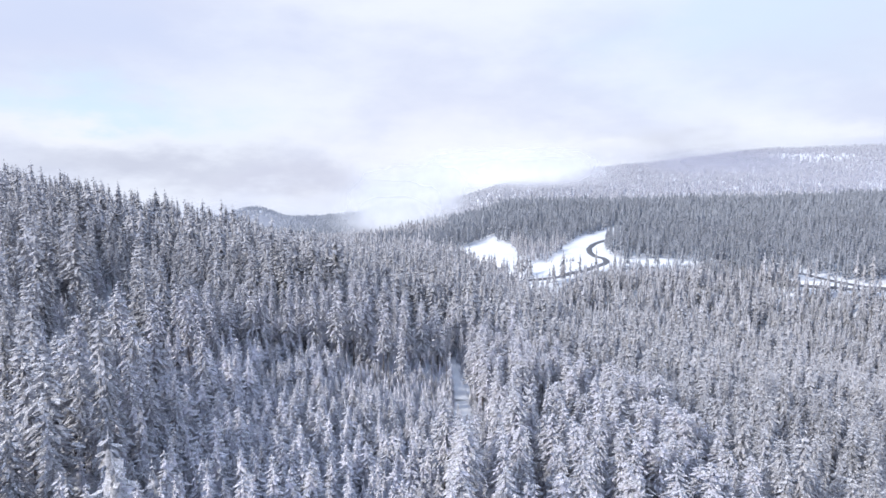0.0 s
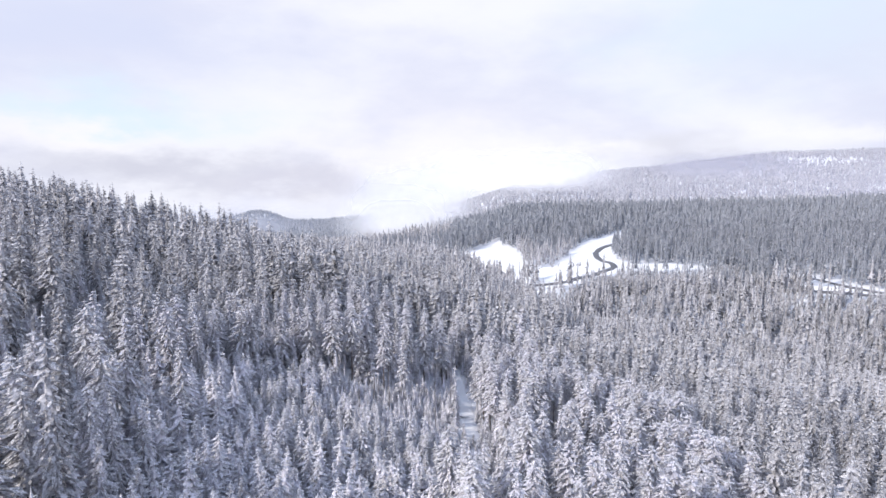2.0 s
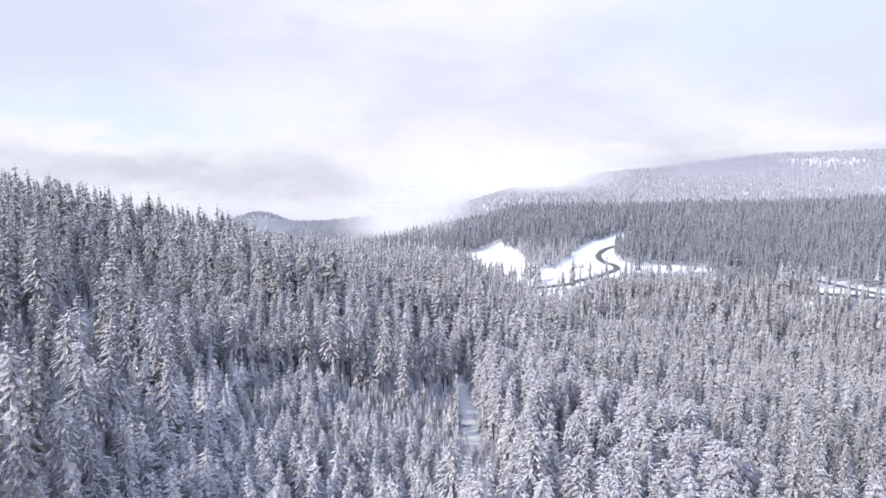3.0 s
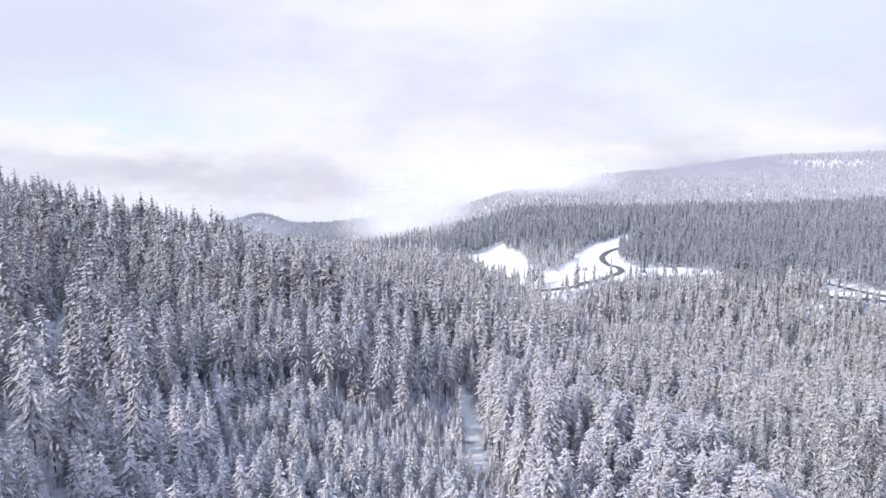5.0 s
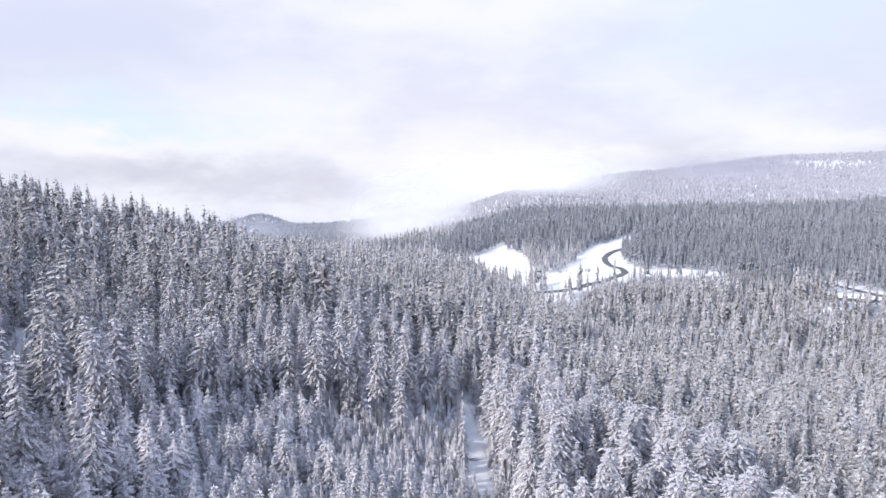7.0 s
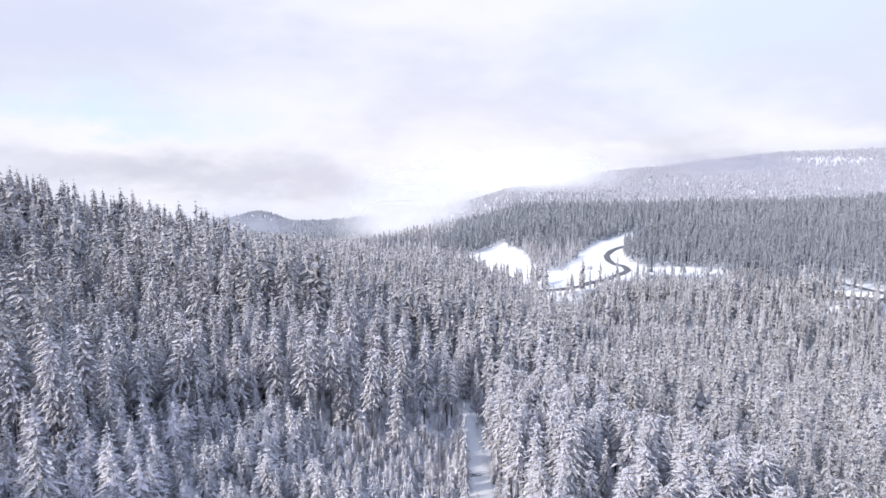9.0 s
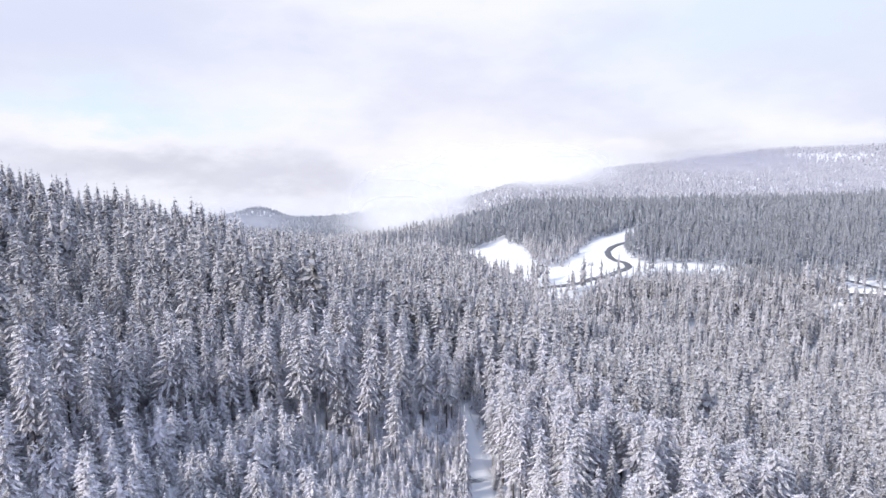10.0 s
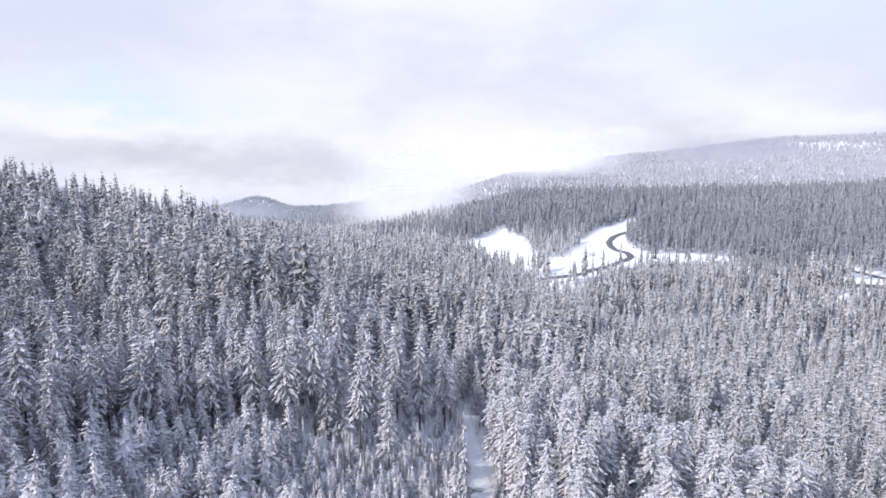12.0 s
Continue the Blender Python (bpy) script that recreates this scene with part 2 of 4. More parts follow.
def mesh_of(name, verts, tris, mats, index=None, smooth=False):
    """A mesh from arrays of points and triangles, with a material index for each."""
    me = bpy.data.meshes.new(name)
    verts, tris = np.asarray(verts, np.float32), np.asarray(tris, np.int32)
    me.vertices.add(len(verts))
    me.vertices.foreach_set("co", verts.ravel())
    me.loops.add(tris.size)
    me.loops.foreach_set("vertex_index", tris.ravel())
    me.polygons.add(len(tris))
    me.polygons.foreach_set("loop_start", np.arange(0, tris.size, 3, dtype=np.int32))
    for m in mats:
        me.materials.append(m)
    if index is not None:
        me.polygons.foreach_set("material_index", np.asarray(index, np.int32))
    me.polygons.foreach_set("use_smooth", np.full(len(tris), smooth))
    me.update(calc_edges=True)
    return me


def inside(poly, x, y):
    """Which of the points lie inside the outline."""
    hit = np.zeros(np.shape(x), bool)
    for (ax, ay), (bx, by) in zip(poly, poly[1:] + poly[:1]):
        if ay != by:
            hit ^= ((ay > y) != (by > y)) & (x < (bx - ax) * (y - ay) / (by - ay) + ax)
    return hit


def off_line(line, x, y):
    """Distance of the points from a bent line."""
    best = np.full(np.shape(x), 1e9)
    for (ax, ay), (bx, by) in zip(line, line[1:]):
        s = np.clip(((x - ax) * (bx - ax) + (y - ay) * (by - ay)) / ((bx - ax) ** 2 + (by - ay) ** 2), 0, 1)
        best = np.minimum(best, np.hypot(x - ax - s * (bx - ax), y - ay - s * (by - ay)))
    return best


def spline(points, step):
    """A smooth line through the points, cut into even steps."""
    p = np.array([points[0]] + list(points) + [points[-1]], float)
    out = []
    for k in range(1, len(p) - 2):
        n = max(2, int(np.hypot(*(p[k + 1] - p[k])) / step))
        for s in np.arange(n) / n:
            out.append(0.5 * (2 * p[k] + (p[k + 1] - p[k - 1]) * s + (2 * p[k - 1] - 5 * p[k] + 4 * p[k + 1] - p[k + 2]) * s**2
                              + (3 * p[k] - p[k - 1] - 3 * p[k + 1] + p[k + 2]) * s**3))
    return [tuple(v) for v in out] + [tuple(p[-1])]


ROAD = spline([(30, 545), (76, 549), (100, 559), (127, 582), (152, 606), (172, 632), (180, 655), (176, 683), (177, 722), (188, 758), (208, 787), (240, 820), (290, 860), (350, 890)], 4)
SIDE_ROAD = spline([(304, 551), (311, 549), (330, 543), (358, 538), (400, 534), (470, 540)], 4)
LOOP_ROAD = spline([(326, 594), (350, 591), (362, 580), (372, 560), (392, 545), (420, 534)], 4)
TRAIL = spline([(5.0, 137), (5.3, 150), (4.6, 165), (4.0, 178), (3.2, 192), (2.8, 202)], 2)
MEADOW = [(14, 755), (33, 786), (66, 834), (71, 772), (83, 756), (85, 672), (90, 642), (112, 652), (127, 682), (158, 760), (197, 837), (258, 925), (320, 955), (318, 940),
          (228, 832), (197, 735), (195, 678), (226, 648), (262, 650), (286, 642), (276, 624), (203, 612), (161, 599), (128, 568), (104, 548), (92, 530), (86, 556), (74, 604), (54, 634), (22, 694)]
ROADSIDE = [(318, 552), (334, 556), (372, 552), (420, 546), (420, 526), (360, 528), (322, 538)]
GLADE = [(-84, 126), (-80, 131), (-82, 144), (-90, 151), (-94, 164), (-100, 178), (-105, 176), (-101, 160), (-93, 142)]
HOLLOW = [(-38, 76), (-60, 78), (-99, 130), (-86, 134), (-64, 120)]          # lower growth before the glade
GAP = [(-112, 246), (-98, 244), (-96, 276), (-108, 279)]


def open_land(x, y):
    """Where no trees stand."""
    return inside(MEADOW, x, y) | inside(ROADSIDE, x, y) | inside(GLADE, x, y) | inside(GAP, x, y) | (off_line(ROAD, x, y) < 5.5) | (off_line(LOOP_ROAD, x, y) < 8) | (off_line(TRAIL, x, y) < 2.5 * np.clip((208 - y) / 34, 0.3, 1))


# ---- ground, meadow, roads ----
def make_land():
    ang = np.concatenate([np.linspace(-48, 48, 170), np.linspace(50, 310, 90)])
    rad = np.concatenate([[0.0], np.exp(np.linspace(np.log(12), np.log(4700), 170))])
    a, r = np.meshgrid(np.radians(ang), rad)
    x, y = r * np.sin(a), r * np.cos(a)
    v = np.stack([x, y, ground_z(x, y)], -1).reshape(-1, 3)
    na, nr = len(ang), len(rad)
    i, j = np.meshgrid(np.arange(nr - 1), np.arange(na), indexing="ij")
    a0, a1 = i * na + j, i * na + (j + 1) % na
    b0, b1 = a0 + na, a1 + na
    tris = np.concatenate([np.stack([a0, b0, b1], -1).reshape(-1, 3), np.stack([a0, b1, a1], -1).reshape(-1, 3)])
    ob = new("ground", mesh_of("ground", v, tris[:, ::-1], [GROUND], smooth=True))
    return tagged(ob, "snow-covered forest floor sloping into a wide valley", "ground", kind="structure")


make_land()


def ribbon(name, line, half, lift, mat, label, category, sides=0.0, rough=0.0, level=0.7, skirt=-1.2, taper=1.0):
    """A strip of ground along a line, slightly proud of the land, with sloping sides."""
    p = np.array(line)
    d = np.gradient(p, axis=0)
    d /= np.linalg.norm(d, axis=1)[:, None]
    nrm = np.stack([d[:, 1], -d[:, 0]], -1)
    rows = []
    narrow = np.interp(np.linspace(0, 1, len(p)), [0, 0.4, 1], [1, 1, taper])
    for k, off in enumerate((-half - sides - 0.6, -half, -half * 0.5, 0.0, half * 0.5, half, half + sides + 0.6)):
        w = off * narrow + (np.sin(np.arange(len(p)) * 0.9 + k) * rough if abs(off) >= half else 0)
        q = p + nrm * w[:, None]
        z = ground_z(p[:, 0], p[:, 1]) * level + ground_z(q[:, 0], q[:, 1]) * (1 - level) if abs(off) <= half else ground_z(q[:, 0], q[:, 1])
        rows.append(np.c_[q, z + (lift if abs(off) <= half else skirt)])
    v = np.concatenate(rows)
    n = len(p)
    tris = []
    for k in range(6):
        for i in range(n - 1):
            a, b = k * n + i, (k + 1) * n + i
            tris += [(a, a + 1, b), (b, a + 1, b + 1)]
    ob = new(name, mesh_of(name, v, tris, [mat], smooth=True))
    return tagged(ob, label, category, kind="structure")


ribbon("road", ROAD, 3.1, 0.75, ASPHALT, "dark wet asphalt road winding through a snowy clearing", "road", 0.8, 0.3)
ribbon("side_road", SIDE_ROAD, 2.8, 0.75, ASPHALT, "dark asphalt road between snowy verges", "road", 0.8, 0.3)
ribbon("loop_road", LOOP_ROAD, 3.0, 0.8, ASPHALT, "dark asphalt road bending through the snow", "road", 0.8, 0.3)
ribbon("trail", TRAIL, 1.7, 0.22, CLEAR_SNOW, "untouched snow on a narrow forest trail", "path", 0.4, 0.3, 0.1, -0.06, 0.35)


def make_sheet(name, poly, step, lift, mat, label):
    """Deep drifted snow on open land, one sheet on the ground."""
    xs, ys = [p[0] for p in poly], [p[1] for p in poly]
    gx, gy = np.meshgrid(np.arange(min(xs), max(xs) + step, step), np.arange(min(ys), max(ys) + step, step), indexing="ij")
    keep = inside(poly, gx, gy)
    z = ground_z(gx, gy) + np.where(keep, lift, -0.5)
    for line, w in ((ROAD, 5.2), (SIDE_ROAD, 4.0), (LOOP_ROAD, 4.2)):
        z = np.where(off_line(line, gx, gy) < w, z - 0.6, z)
    n, m = gx.shape
    i, j = np.meshgrid(np.arange(n - 1), np.arange(m - 1), indexing="ij")
    use = (keep[:-1, :-1] | keep[1:, :-1] | keep[:-1, 1:] | keep[1:, 1:]).ravel()
    a = (i * m + j).ravel()[use]
    tris = np.concatenate([np.stack([a, a + m, a + m + 1], -1), np.stack([a, a + m + 1, a + 1], -1)])
    ob = new(name, mesh_of(name, np.stack([gx, gy, z], -1).reshape(-1, 3), tris, [mat], smooth=True))
    return tagged(ob, label, "snow", kind="structure")


make_sheet("meadow", MEADOW, 4, 0.35, CLEAR_SNOW, "bright smooth snow on a roadside clearing")
make_sheet("roadside_snow", ROADSIDE, 3, 0.35, CLEAR_SNOW, "bright smooth snow beside the road")


# ---- trees ----
def trunk_arrays(h, r, sides, lean=0.0, rings=4):
    v, f = [], []
    for k in range(rings + 1):
        s = k / rings
        rr = r * (1 - 0.93 * s) * (1.25 if k == 0 else 1)
        for q in range(sides):
            a = 2 * math.pi * q / sides
            v.append((rr * math.cos(a) + lean * s * s, rr * math.sin(a), s * h - (0.6 if k == 0 else 0)))
    for k in range(rings):
        for q in range(sides):
            a, b = k * sides + q, k * sides + (q + 1) % sides
            f += [(a, b, b + sides), (a, b + sides, a + sides)]
    return np.array(v), np.array(f)


def tuft(root, out, side, length, droop, wide, deep, rng):
    """A needled bough with body: five points, six faces, of which the first four lie on top."""
    mid = root + out * length * rng.uniform(0.48, 0.66) + np.array([0, 0, -0.35 * droop * length])
    tip = root + out * length + np.array([0, 0, -droop * length * rng.uniform(0.75, 1.2)])
    w, d = wide * rng.uniform(0.8, 1.25), deep * rng.uniform(0.8, 1.25)
    sag = np.array([0, 0, -0.3 * d])
    v = [root, tip, mid + side * w + sag, mid - side * w + sag, mid + np.array([0, 0, d])]
    f = [(0, 4, 2), (4, 1, 2), (0, 3, 4), (4, 3, 1), (0, 2, 3), (1, 3, 2)]
    return v, f


def pick(v, f, m):
    """Needles and snow apart: two sets of points and triangles."""
    v, f, m = np.array(v, float), np.array(f), np.array(m)
    sets = []
    for k in (0, 1):
        g = f[m == k]
        used, back = np.unique(g, return_inverse=True)
        sets.append((v[used], back.reshape(-1, 3)))
    return sets


def bough_arrays(rng, h, radius, base, whorls, per, droop, taper, snow, plump=1.0, segs=2, lean=False):
    """Crown of a conifer: whorls of drooping boughs, each a row of needled sprays with snow on many of their backs.
    lean: sprays of two faces for trees farther off, else of four."""
    v, f, m = [], [], []
    for k in range(whorls):
        s = (k + rng.uniform(0.15, 0.85)) / whorls
        reach = radius * ((1 - s) ** taper * 0.88 + 0.13) * rng.uniform(0.8, 1.15) * (0.7 + 0.3 * min(1, s / 0.1))
        n = max(3, round(per * (0.5 + 0.5 * (1 - s))))
        first = rng.uniform(0, 6.3)
        for q in range(n):
            az = first + 6.283 * (q + rng.uniform(-0.34, 0.34)) / n
            ln = reach * rng.uniform(0.62, 1.22)
            z = h * (base + (1 - base) * s * 0.985) + rng.uniform(-1, 1) * h * (1 - base) / whorls * min(1, 4 * (1 - s))
            fall = droop * rng.uniform(0.5, 1.7)
            white = rng.random() < snow
            parts = segs if ln > 0.55 * radius else 1
            for j in range(parts):
                f0, f1 = 0.85 * j / parts, min(1.12, (j + 1.2) / parts)
                turn = az + (rng.uniform(-0.5, 0.5) if parts > 1 else rng.uniform(-0.15, 0.15))
                out, side = np.array([math.cos(turn), math.sin(turn), 0]), np.array([-math.sin(turn), math.cos(turn), rng.uniform(-0.6, 0.6)])
                root = np.array([math.cos(az) * ln * f0, math.sin(az) * ln * f0, z - fall * ln * f0 * f0])
                part_ln = ln * (f1 - f0)
                w = plump * (0.13 + 0.12 * ln) * (1.0 - 0.2 * j)
                tv, tf = tuft(root, out, side, part_ln, fall * (0.5 + 1.3 * f0), w, 0.45 * w + 0.05, rng)
                b = len(v)
                if lean:
                    v += tv[:4]
                    v[b] = v[b] + np.array([0, 0, 0.3 * w])
                    f += [(b, b + 1, b + 2), (b, b + 3, b + 1)]
                else:
                    v += tv
                    f += [tuple(i + b for i in t) for t in tf[:4]]
                share = (0.72 if white else 0.3) if segs == 1 else (0.88 if white else 0.15)
                m += [int(rng.random() < share) for _ in range(2 if lean else 4)]
    b, t = len(v), 0.04 * h
    v += [(0.14, 0, h - t), (-0.07, 0.12, h - t), (-0.07, -0.12, h - t), (0, 0, h + 0.01 * h)]
    f += [(b, b + 1, b + 3), (b + 1, b + 2, b + 3), (b + 2, b, b + 3)]
    m += [1, 0, 0]
    return np.array(v), np.array(f), np.array(m)


def tier_arrays(rng, h, radius, base, tiers, spokes, column=False):
    """A far conifer: a few ragged, drooping tiers. Points, triangles and which of them carry snow."""
    v, f, m = [], [], []
    for k in range(tiers):
        s0, s1 = k / tiers, min(1.0, (k + 1.55) / tiers)
        z0, z1 = h * (base + (1 - base) * s0), h * (base + (1 - base) * s1)
        r = radius * ((1 - s0) ** 0.62 * 0.95 if column else 1 - 0.82 * s0**1.25) * rng.uniform(0.85, 1.15)
        a0, b = rng.uniform(0, 6.3), len(v)
        ox, oy = rng.uniform(-0.12, 0.12, 2) * r * (k < tiers - 1)
        v.append((ox, oy, z1))
        for q in range(spokes):
            a = a0 + 6.283 * (q + rng.uniform(-0.3, 0.3)) / spokes
            rr = r * (rng.uniform(0.7, 1.3) if q % 2 else rng.uniform(0.4, 0.8))
            v.append((ox + rr * math.cos(a), oy + rr * math.sin(a), z0 + (0 if q % 2 else 0.28 * (z1 - z0)) + rng.uniform(-0.24, 0.24) * (z1 - z0)))
        for q in range(spokes):
            f.append((b, b + 1 + q, b + 1 + (q + 1) % spokes))
            m.append(0)
    return np.array(v), np.array(f), np.array(m)


class Kit:
    """A model tree for joined woods: one set of points with material indices (0 needles, 1 snow, 2 bark)."""

    def __init__(self, parts):
        v, f, m, n = [], [], [], 0
        for pv, pf, mat in parts:
            if len(pv):
                v.append(pv)
                f.append(pf + n)
                m.append(np.full(len(pf), mat) if np.isscalar(mat) else mat)
                n += len(pv)
        self.v, self.f, self.m = np.concatenate(v), np.concatenate(f), np.concatenate(m)


def plant(name, kits, spots, mats, label, rng, category="forest", smooth=False):
    """One wood of many trees. spots: rows of x, y, height scale, width scale."""
    vs, fs, ms, base = [], [], [], 0
    z = ground_z(spots[:, 0], spots[:, 1])
    which = rng.integers(0, len(kits), len(spots))
    for k, kit in enumerate(kits):
        sel = np.flatnonzero(which == k)
        if not len(sel):
            continue
        a = rng.uniform(0, 6.283, len(sel))
        c, s, w, hh = np.cos(a), np.sin(a), spots[sel, 3], spots[sel, 2]
        lean = rng.normal(0, 0.012, (2, len(sel)))
        x = (kit.v[None, :, 0] * c[:, None] - kit.v[None, :, 1] * s[:, None]) * w[:, None] + lean[0][:, None] * kit.v[None, :, 2] + spots[sel, 0][:, None]
        y = (kit.v[None, :, 0] * s[:, None] + kit.v[None, :, 1] * c[:, None]) * w[:, None] + lean[1][:, None] * kit.v[None, :, 2] + spots[sel, 1][:, None]
        zz = kit.v[None, :, 2] * hh[:, None] + z[sel][:, None]
        vs.append(np.stack([x, y, zz], -1).reshape(-1, 3))
        fs.append((kit.f[None] + (np.arange(len(sel)) * len(kit.v))[:, None, None] + base).reshape(-1, 3))
        ms.append(np.tile(kit.m, len(sel)))
        base += len(sel) * len(kit.v)
    ob = new(name, mesh_of(name, np.concatenate(vs), np.concatenate(fs), mats, np.concatenate(ms), smooth))
    return tagged(ob, label, category, kind="stuff")


def scatter(rng, x0, x1, y0, y1, gap, keep):
    """Jittered spots of about one tree to gap x gap metres, where keep says so."""
    gx, gy = np.meshgrid(np.arange(x0, x1, gap), np.arange(y0, y1, gap))
    x = (gx + rng.uniform(-0.46, 0.46, gx.shape) * gap).ravel()
    y = (gy + rng.uniform(-0.46, 0.46, gy.shape) * gap).ravel()
    ok = keep(x, y) & ~open_land(x, y)
    return np.stack([x[ok], y[ok]], -1)


rng = np.random.default_rng(7)


def seen_side(x, y, wide=0.81, lead=14):
    """The fan of land before the viewpoint."""
    return (np.abs(x) < wide * (y + lead)) & (y > 30)


def patches(x, y, s):
    """Slow variation over the land, -1 to 1."""
    return np.sin(x / s + 1.7 * np.sin(y / (1.3 * s))) * np.cos(y / (0.8 * s) - 1.1 * np.sin(x / (1.7 * s)))


def young(x, y):
    """The stand of young firs beside the trail."""
    edge = 150 + np.maximum(0, x + 30) * 0.85 - np.maximum(0, -45 - x) * 0.9 + 3 * np.sin(x * 0.3)
    below = (np.abs(x - 5) < 5.5) & (y > 102) & (y < 139)          # the low end of the trail
    return below | (x < 1.5 + 2 * np.sin(y * 0.2)) & (x > -42 - 0.17 * (y - 50) + 4 * np.sin(y * 0.11)) & (y < edge)


# far mountain slopes
KIT_FAR = [Kit([tier_arrays(rng, 20, 6.2, 0.03, 2, 4)]) for _ in range(6)]
KIT_MID = [Kit([tier_arrays(rng, 20, rng.uniform(2.3, 3.2), 0.05, 5, 7, k % 2 == 0)]) for k in range(12)]
KIT_VALLEY = [Kit([tier_arrays(rng, 20, rng.uniform(2.1, 3.0), 0.06, 6, 7, k % 2 == 0)]) for k in range(14)]


def sized(spots, low, high, spread=0.17):
    n = len(spots)
    h = rng.uniform(low, high, n) / 20 * (1 + rng.normal(0, spread, n).clip(-0.3, 0.3))
    brow = np.interp(spots[:, 0], BENCH_X, BENCH_Y) - spots[:, 1]
    h = np.where((brow > -4) & (brow < 26) & (spots[:, 0] > 92) & (spots[:, 0] < 300), h * 0.5, h)
    h = np.where((brow > -20) & (spots[:, 0] > 0) & (spots[:, 0] <= 92), h * (0.42 + 0.58 * (brow / 120).clip(0, 1)), h)
    h = np.where(inside(HOLLOW, spots[:, 0], spots[:, 1]), h * 0.65, h)
    ahead = (542 - spots[:, 1]) / 90
    h = np.where((ahead > 0) & (ahead < 1) & (spots[:, 0] > 280), h * (0.74 + 0.26 * ahead), h)
    return np.c_[spots, h, h * rng.uniform(0.8, 1.25, n)]


def bare_slopes(x, y):
    """The distant forest thins out on snowfields and on the lower slopes."""
    field = (((x - 1560) / 190) ** 2 + ((y - 2560) / 110) ** 2 + 0.5 * patches(x, y, 33.0) < 1) | (((x - 40) / 300) ** 2 + ((y - 2250) / 420) ** 2 + 1.1 * patches(x, y, 22.0) < 0.9) | (((x - 900) / 45) ** 2 + ((y - 2060) / 90) ** 2 + 0.7 * patches(x, y, 16.0) < 1)
    return (rng.random(x.shape) < np.where(field, 0.3, np.where((y < 2150) & (patches(x, y, 60.0) > 0.1), 0.7, 1.0)))


far = scatter(rng, -2400, 2700, 1150, 3500, 13.0, lambda x, y: (x > -0.42 * y) & (x < 0.83 * y) & ((x > -0.02 * y) | (rng.random(x.shape) < 0.85)) & bare_slopes(x, y))
# far trees under cloud: their shade is painted by the darker needles
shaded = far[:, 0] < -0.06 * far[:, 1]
plant("distant_valley_forest", KIT_FAR, sized(far[shaded], 13, 21), [NEEDLES_DARK], "conifers far down the valley, cloud shade in their dark needle colour", rng, smooth=True)
plant("mountain_forest", KIT_FAR, sized(far[~shaded], 13, 21), [NEEDLES_RIME], "pale rimed conifers on distant mountain slopes, haze mixed into their colour", rng, smooth=True)

# wooded hill behind the road

def on_hill(x, y):
    return (y > 600 - 0.1 * x) & (x > -0.05 * y - 60 * np.sin(y / 57) - 40 * np.sin(x / 23))


hill = scatter(rng, -330, 900, 560, 1180, 6.7, lambda x, y: (np.abs(x) < 0.8 * y) & on_hill(x, y))
# sunlit part of the hill: the sunlight is set in paler, more frosted needles
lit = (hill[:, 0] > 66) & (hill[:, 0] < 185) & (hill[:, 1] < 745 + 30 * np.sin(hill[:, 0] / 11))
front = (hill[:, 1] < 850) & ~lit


# valley woods
valley = scatter(rng, -800, 560, 400, 1250, 7.2, lambda x, y: (x > -0.38 * y) & (x < 0.8 * y) & ~on_hill(x, y))
plant("valley_forest", KIT_VALLEY, sized(valley[valley[:, 1] > 640], 17, 26), [NEEDLES_MID], "frosted conifers filling the valley floor", rng, smooth=True)


def roof_kit(h, radius, base, whorls, per, plump, taper=0.85, snow=0.5, droop=0.6, trunk=0.17, core=3):
    """A tree of the middle distance: a slim dark core with separate drooping boughs round it."""
    v, f, m = [], [], []
    for k in range(whorls):
        s = (k + rng.uniform(0.1, 0.9)) / whorls
        reach = radius * ((1 - s) ** taper * 0.9 + 0.1)
        n = max(2, round(per * (0.6 + 0.4 * (1 - s))))
        first = rng.uniform(0, 6.3)
        for q in range(n):
            az = first + 6.283 * (q + rng.uniform(-0.3, 0.3)) / n
            ln = reach * rng.uniform(0.65, 1.3)
            out, side = np.array([math.cos(az), math.sin(az), 0]), np.array([-math.sin(az), math.cos(az), 0])
            tv, tf = tuft(np.array([0, 0, h * (base + (1 - base) * s * 0.98) + rng.uniform(-0.3, 0.5)]), out, side, ln, droop * rng.uniform(0.6, 1.4), (0.2 * ln + 0.14) * plump, (0.06 * ln + 0.1) * plump, rng)
            f += [tuple(i + len(v) for i in t) for t in tf[:4]]
            m += [int(rng.random() < snow) for _ in range(4)]
            v += tv[:5]
    cv, cf, cm = tier_arrays(rng, h * 0.93, radius * 0.55, base, core, 5)
    parts = [(np.array(v), np.array(f), np.array(m)), (cv, cf, cm)]
    if trunk:
        tv, tf = trunk_arrays(h * 0.9, trunk, 3, rings=1)
        parts.append((tv, tf, 2))
    return Kit(parts)


def far_kit(radius, base, whorls, per, snow, pine, trunk):
    """A tree of the middle distance: sprays with snow round a slim core."""
    parts = [bough_arrays(rng, 20, radius, base, whorls, per, 0.5 if pine else 0.7, 0.5 if pine else 0.75, snow, 1.5, 1, True), tier_arrays(rng, 18.6, 0.7 * radius, base + 0.02, 5, 6)]
    if trunk:
        tv, tf = trunk_arrays(18, trunk, 3, rings=1)
        parts.append((tv, tf, 2))
    return Kit(parts)


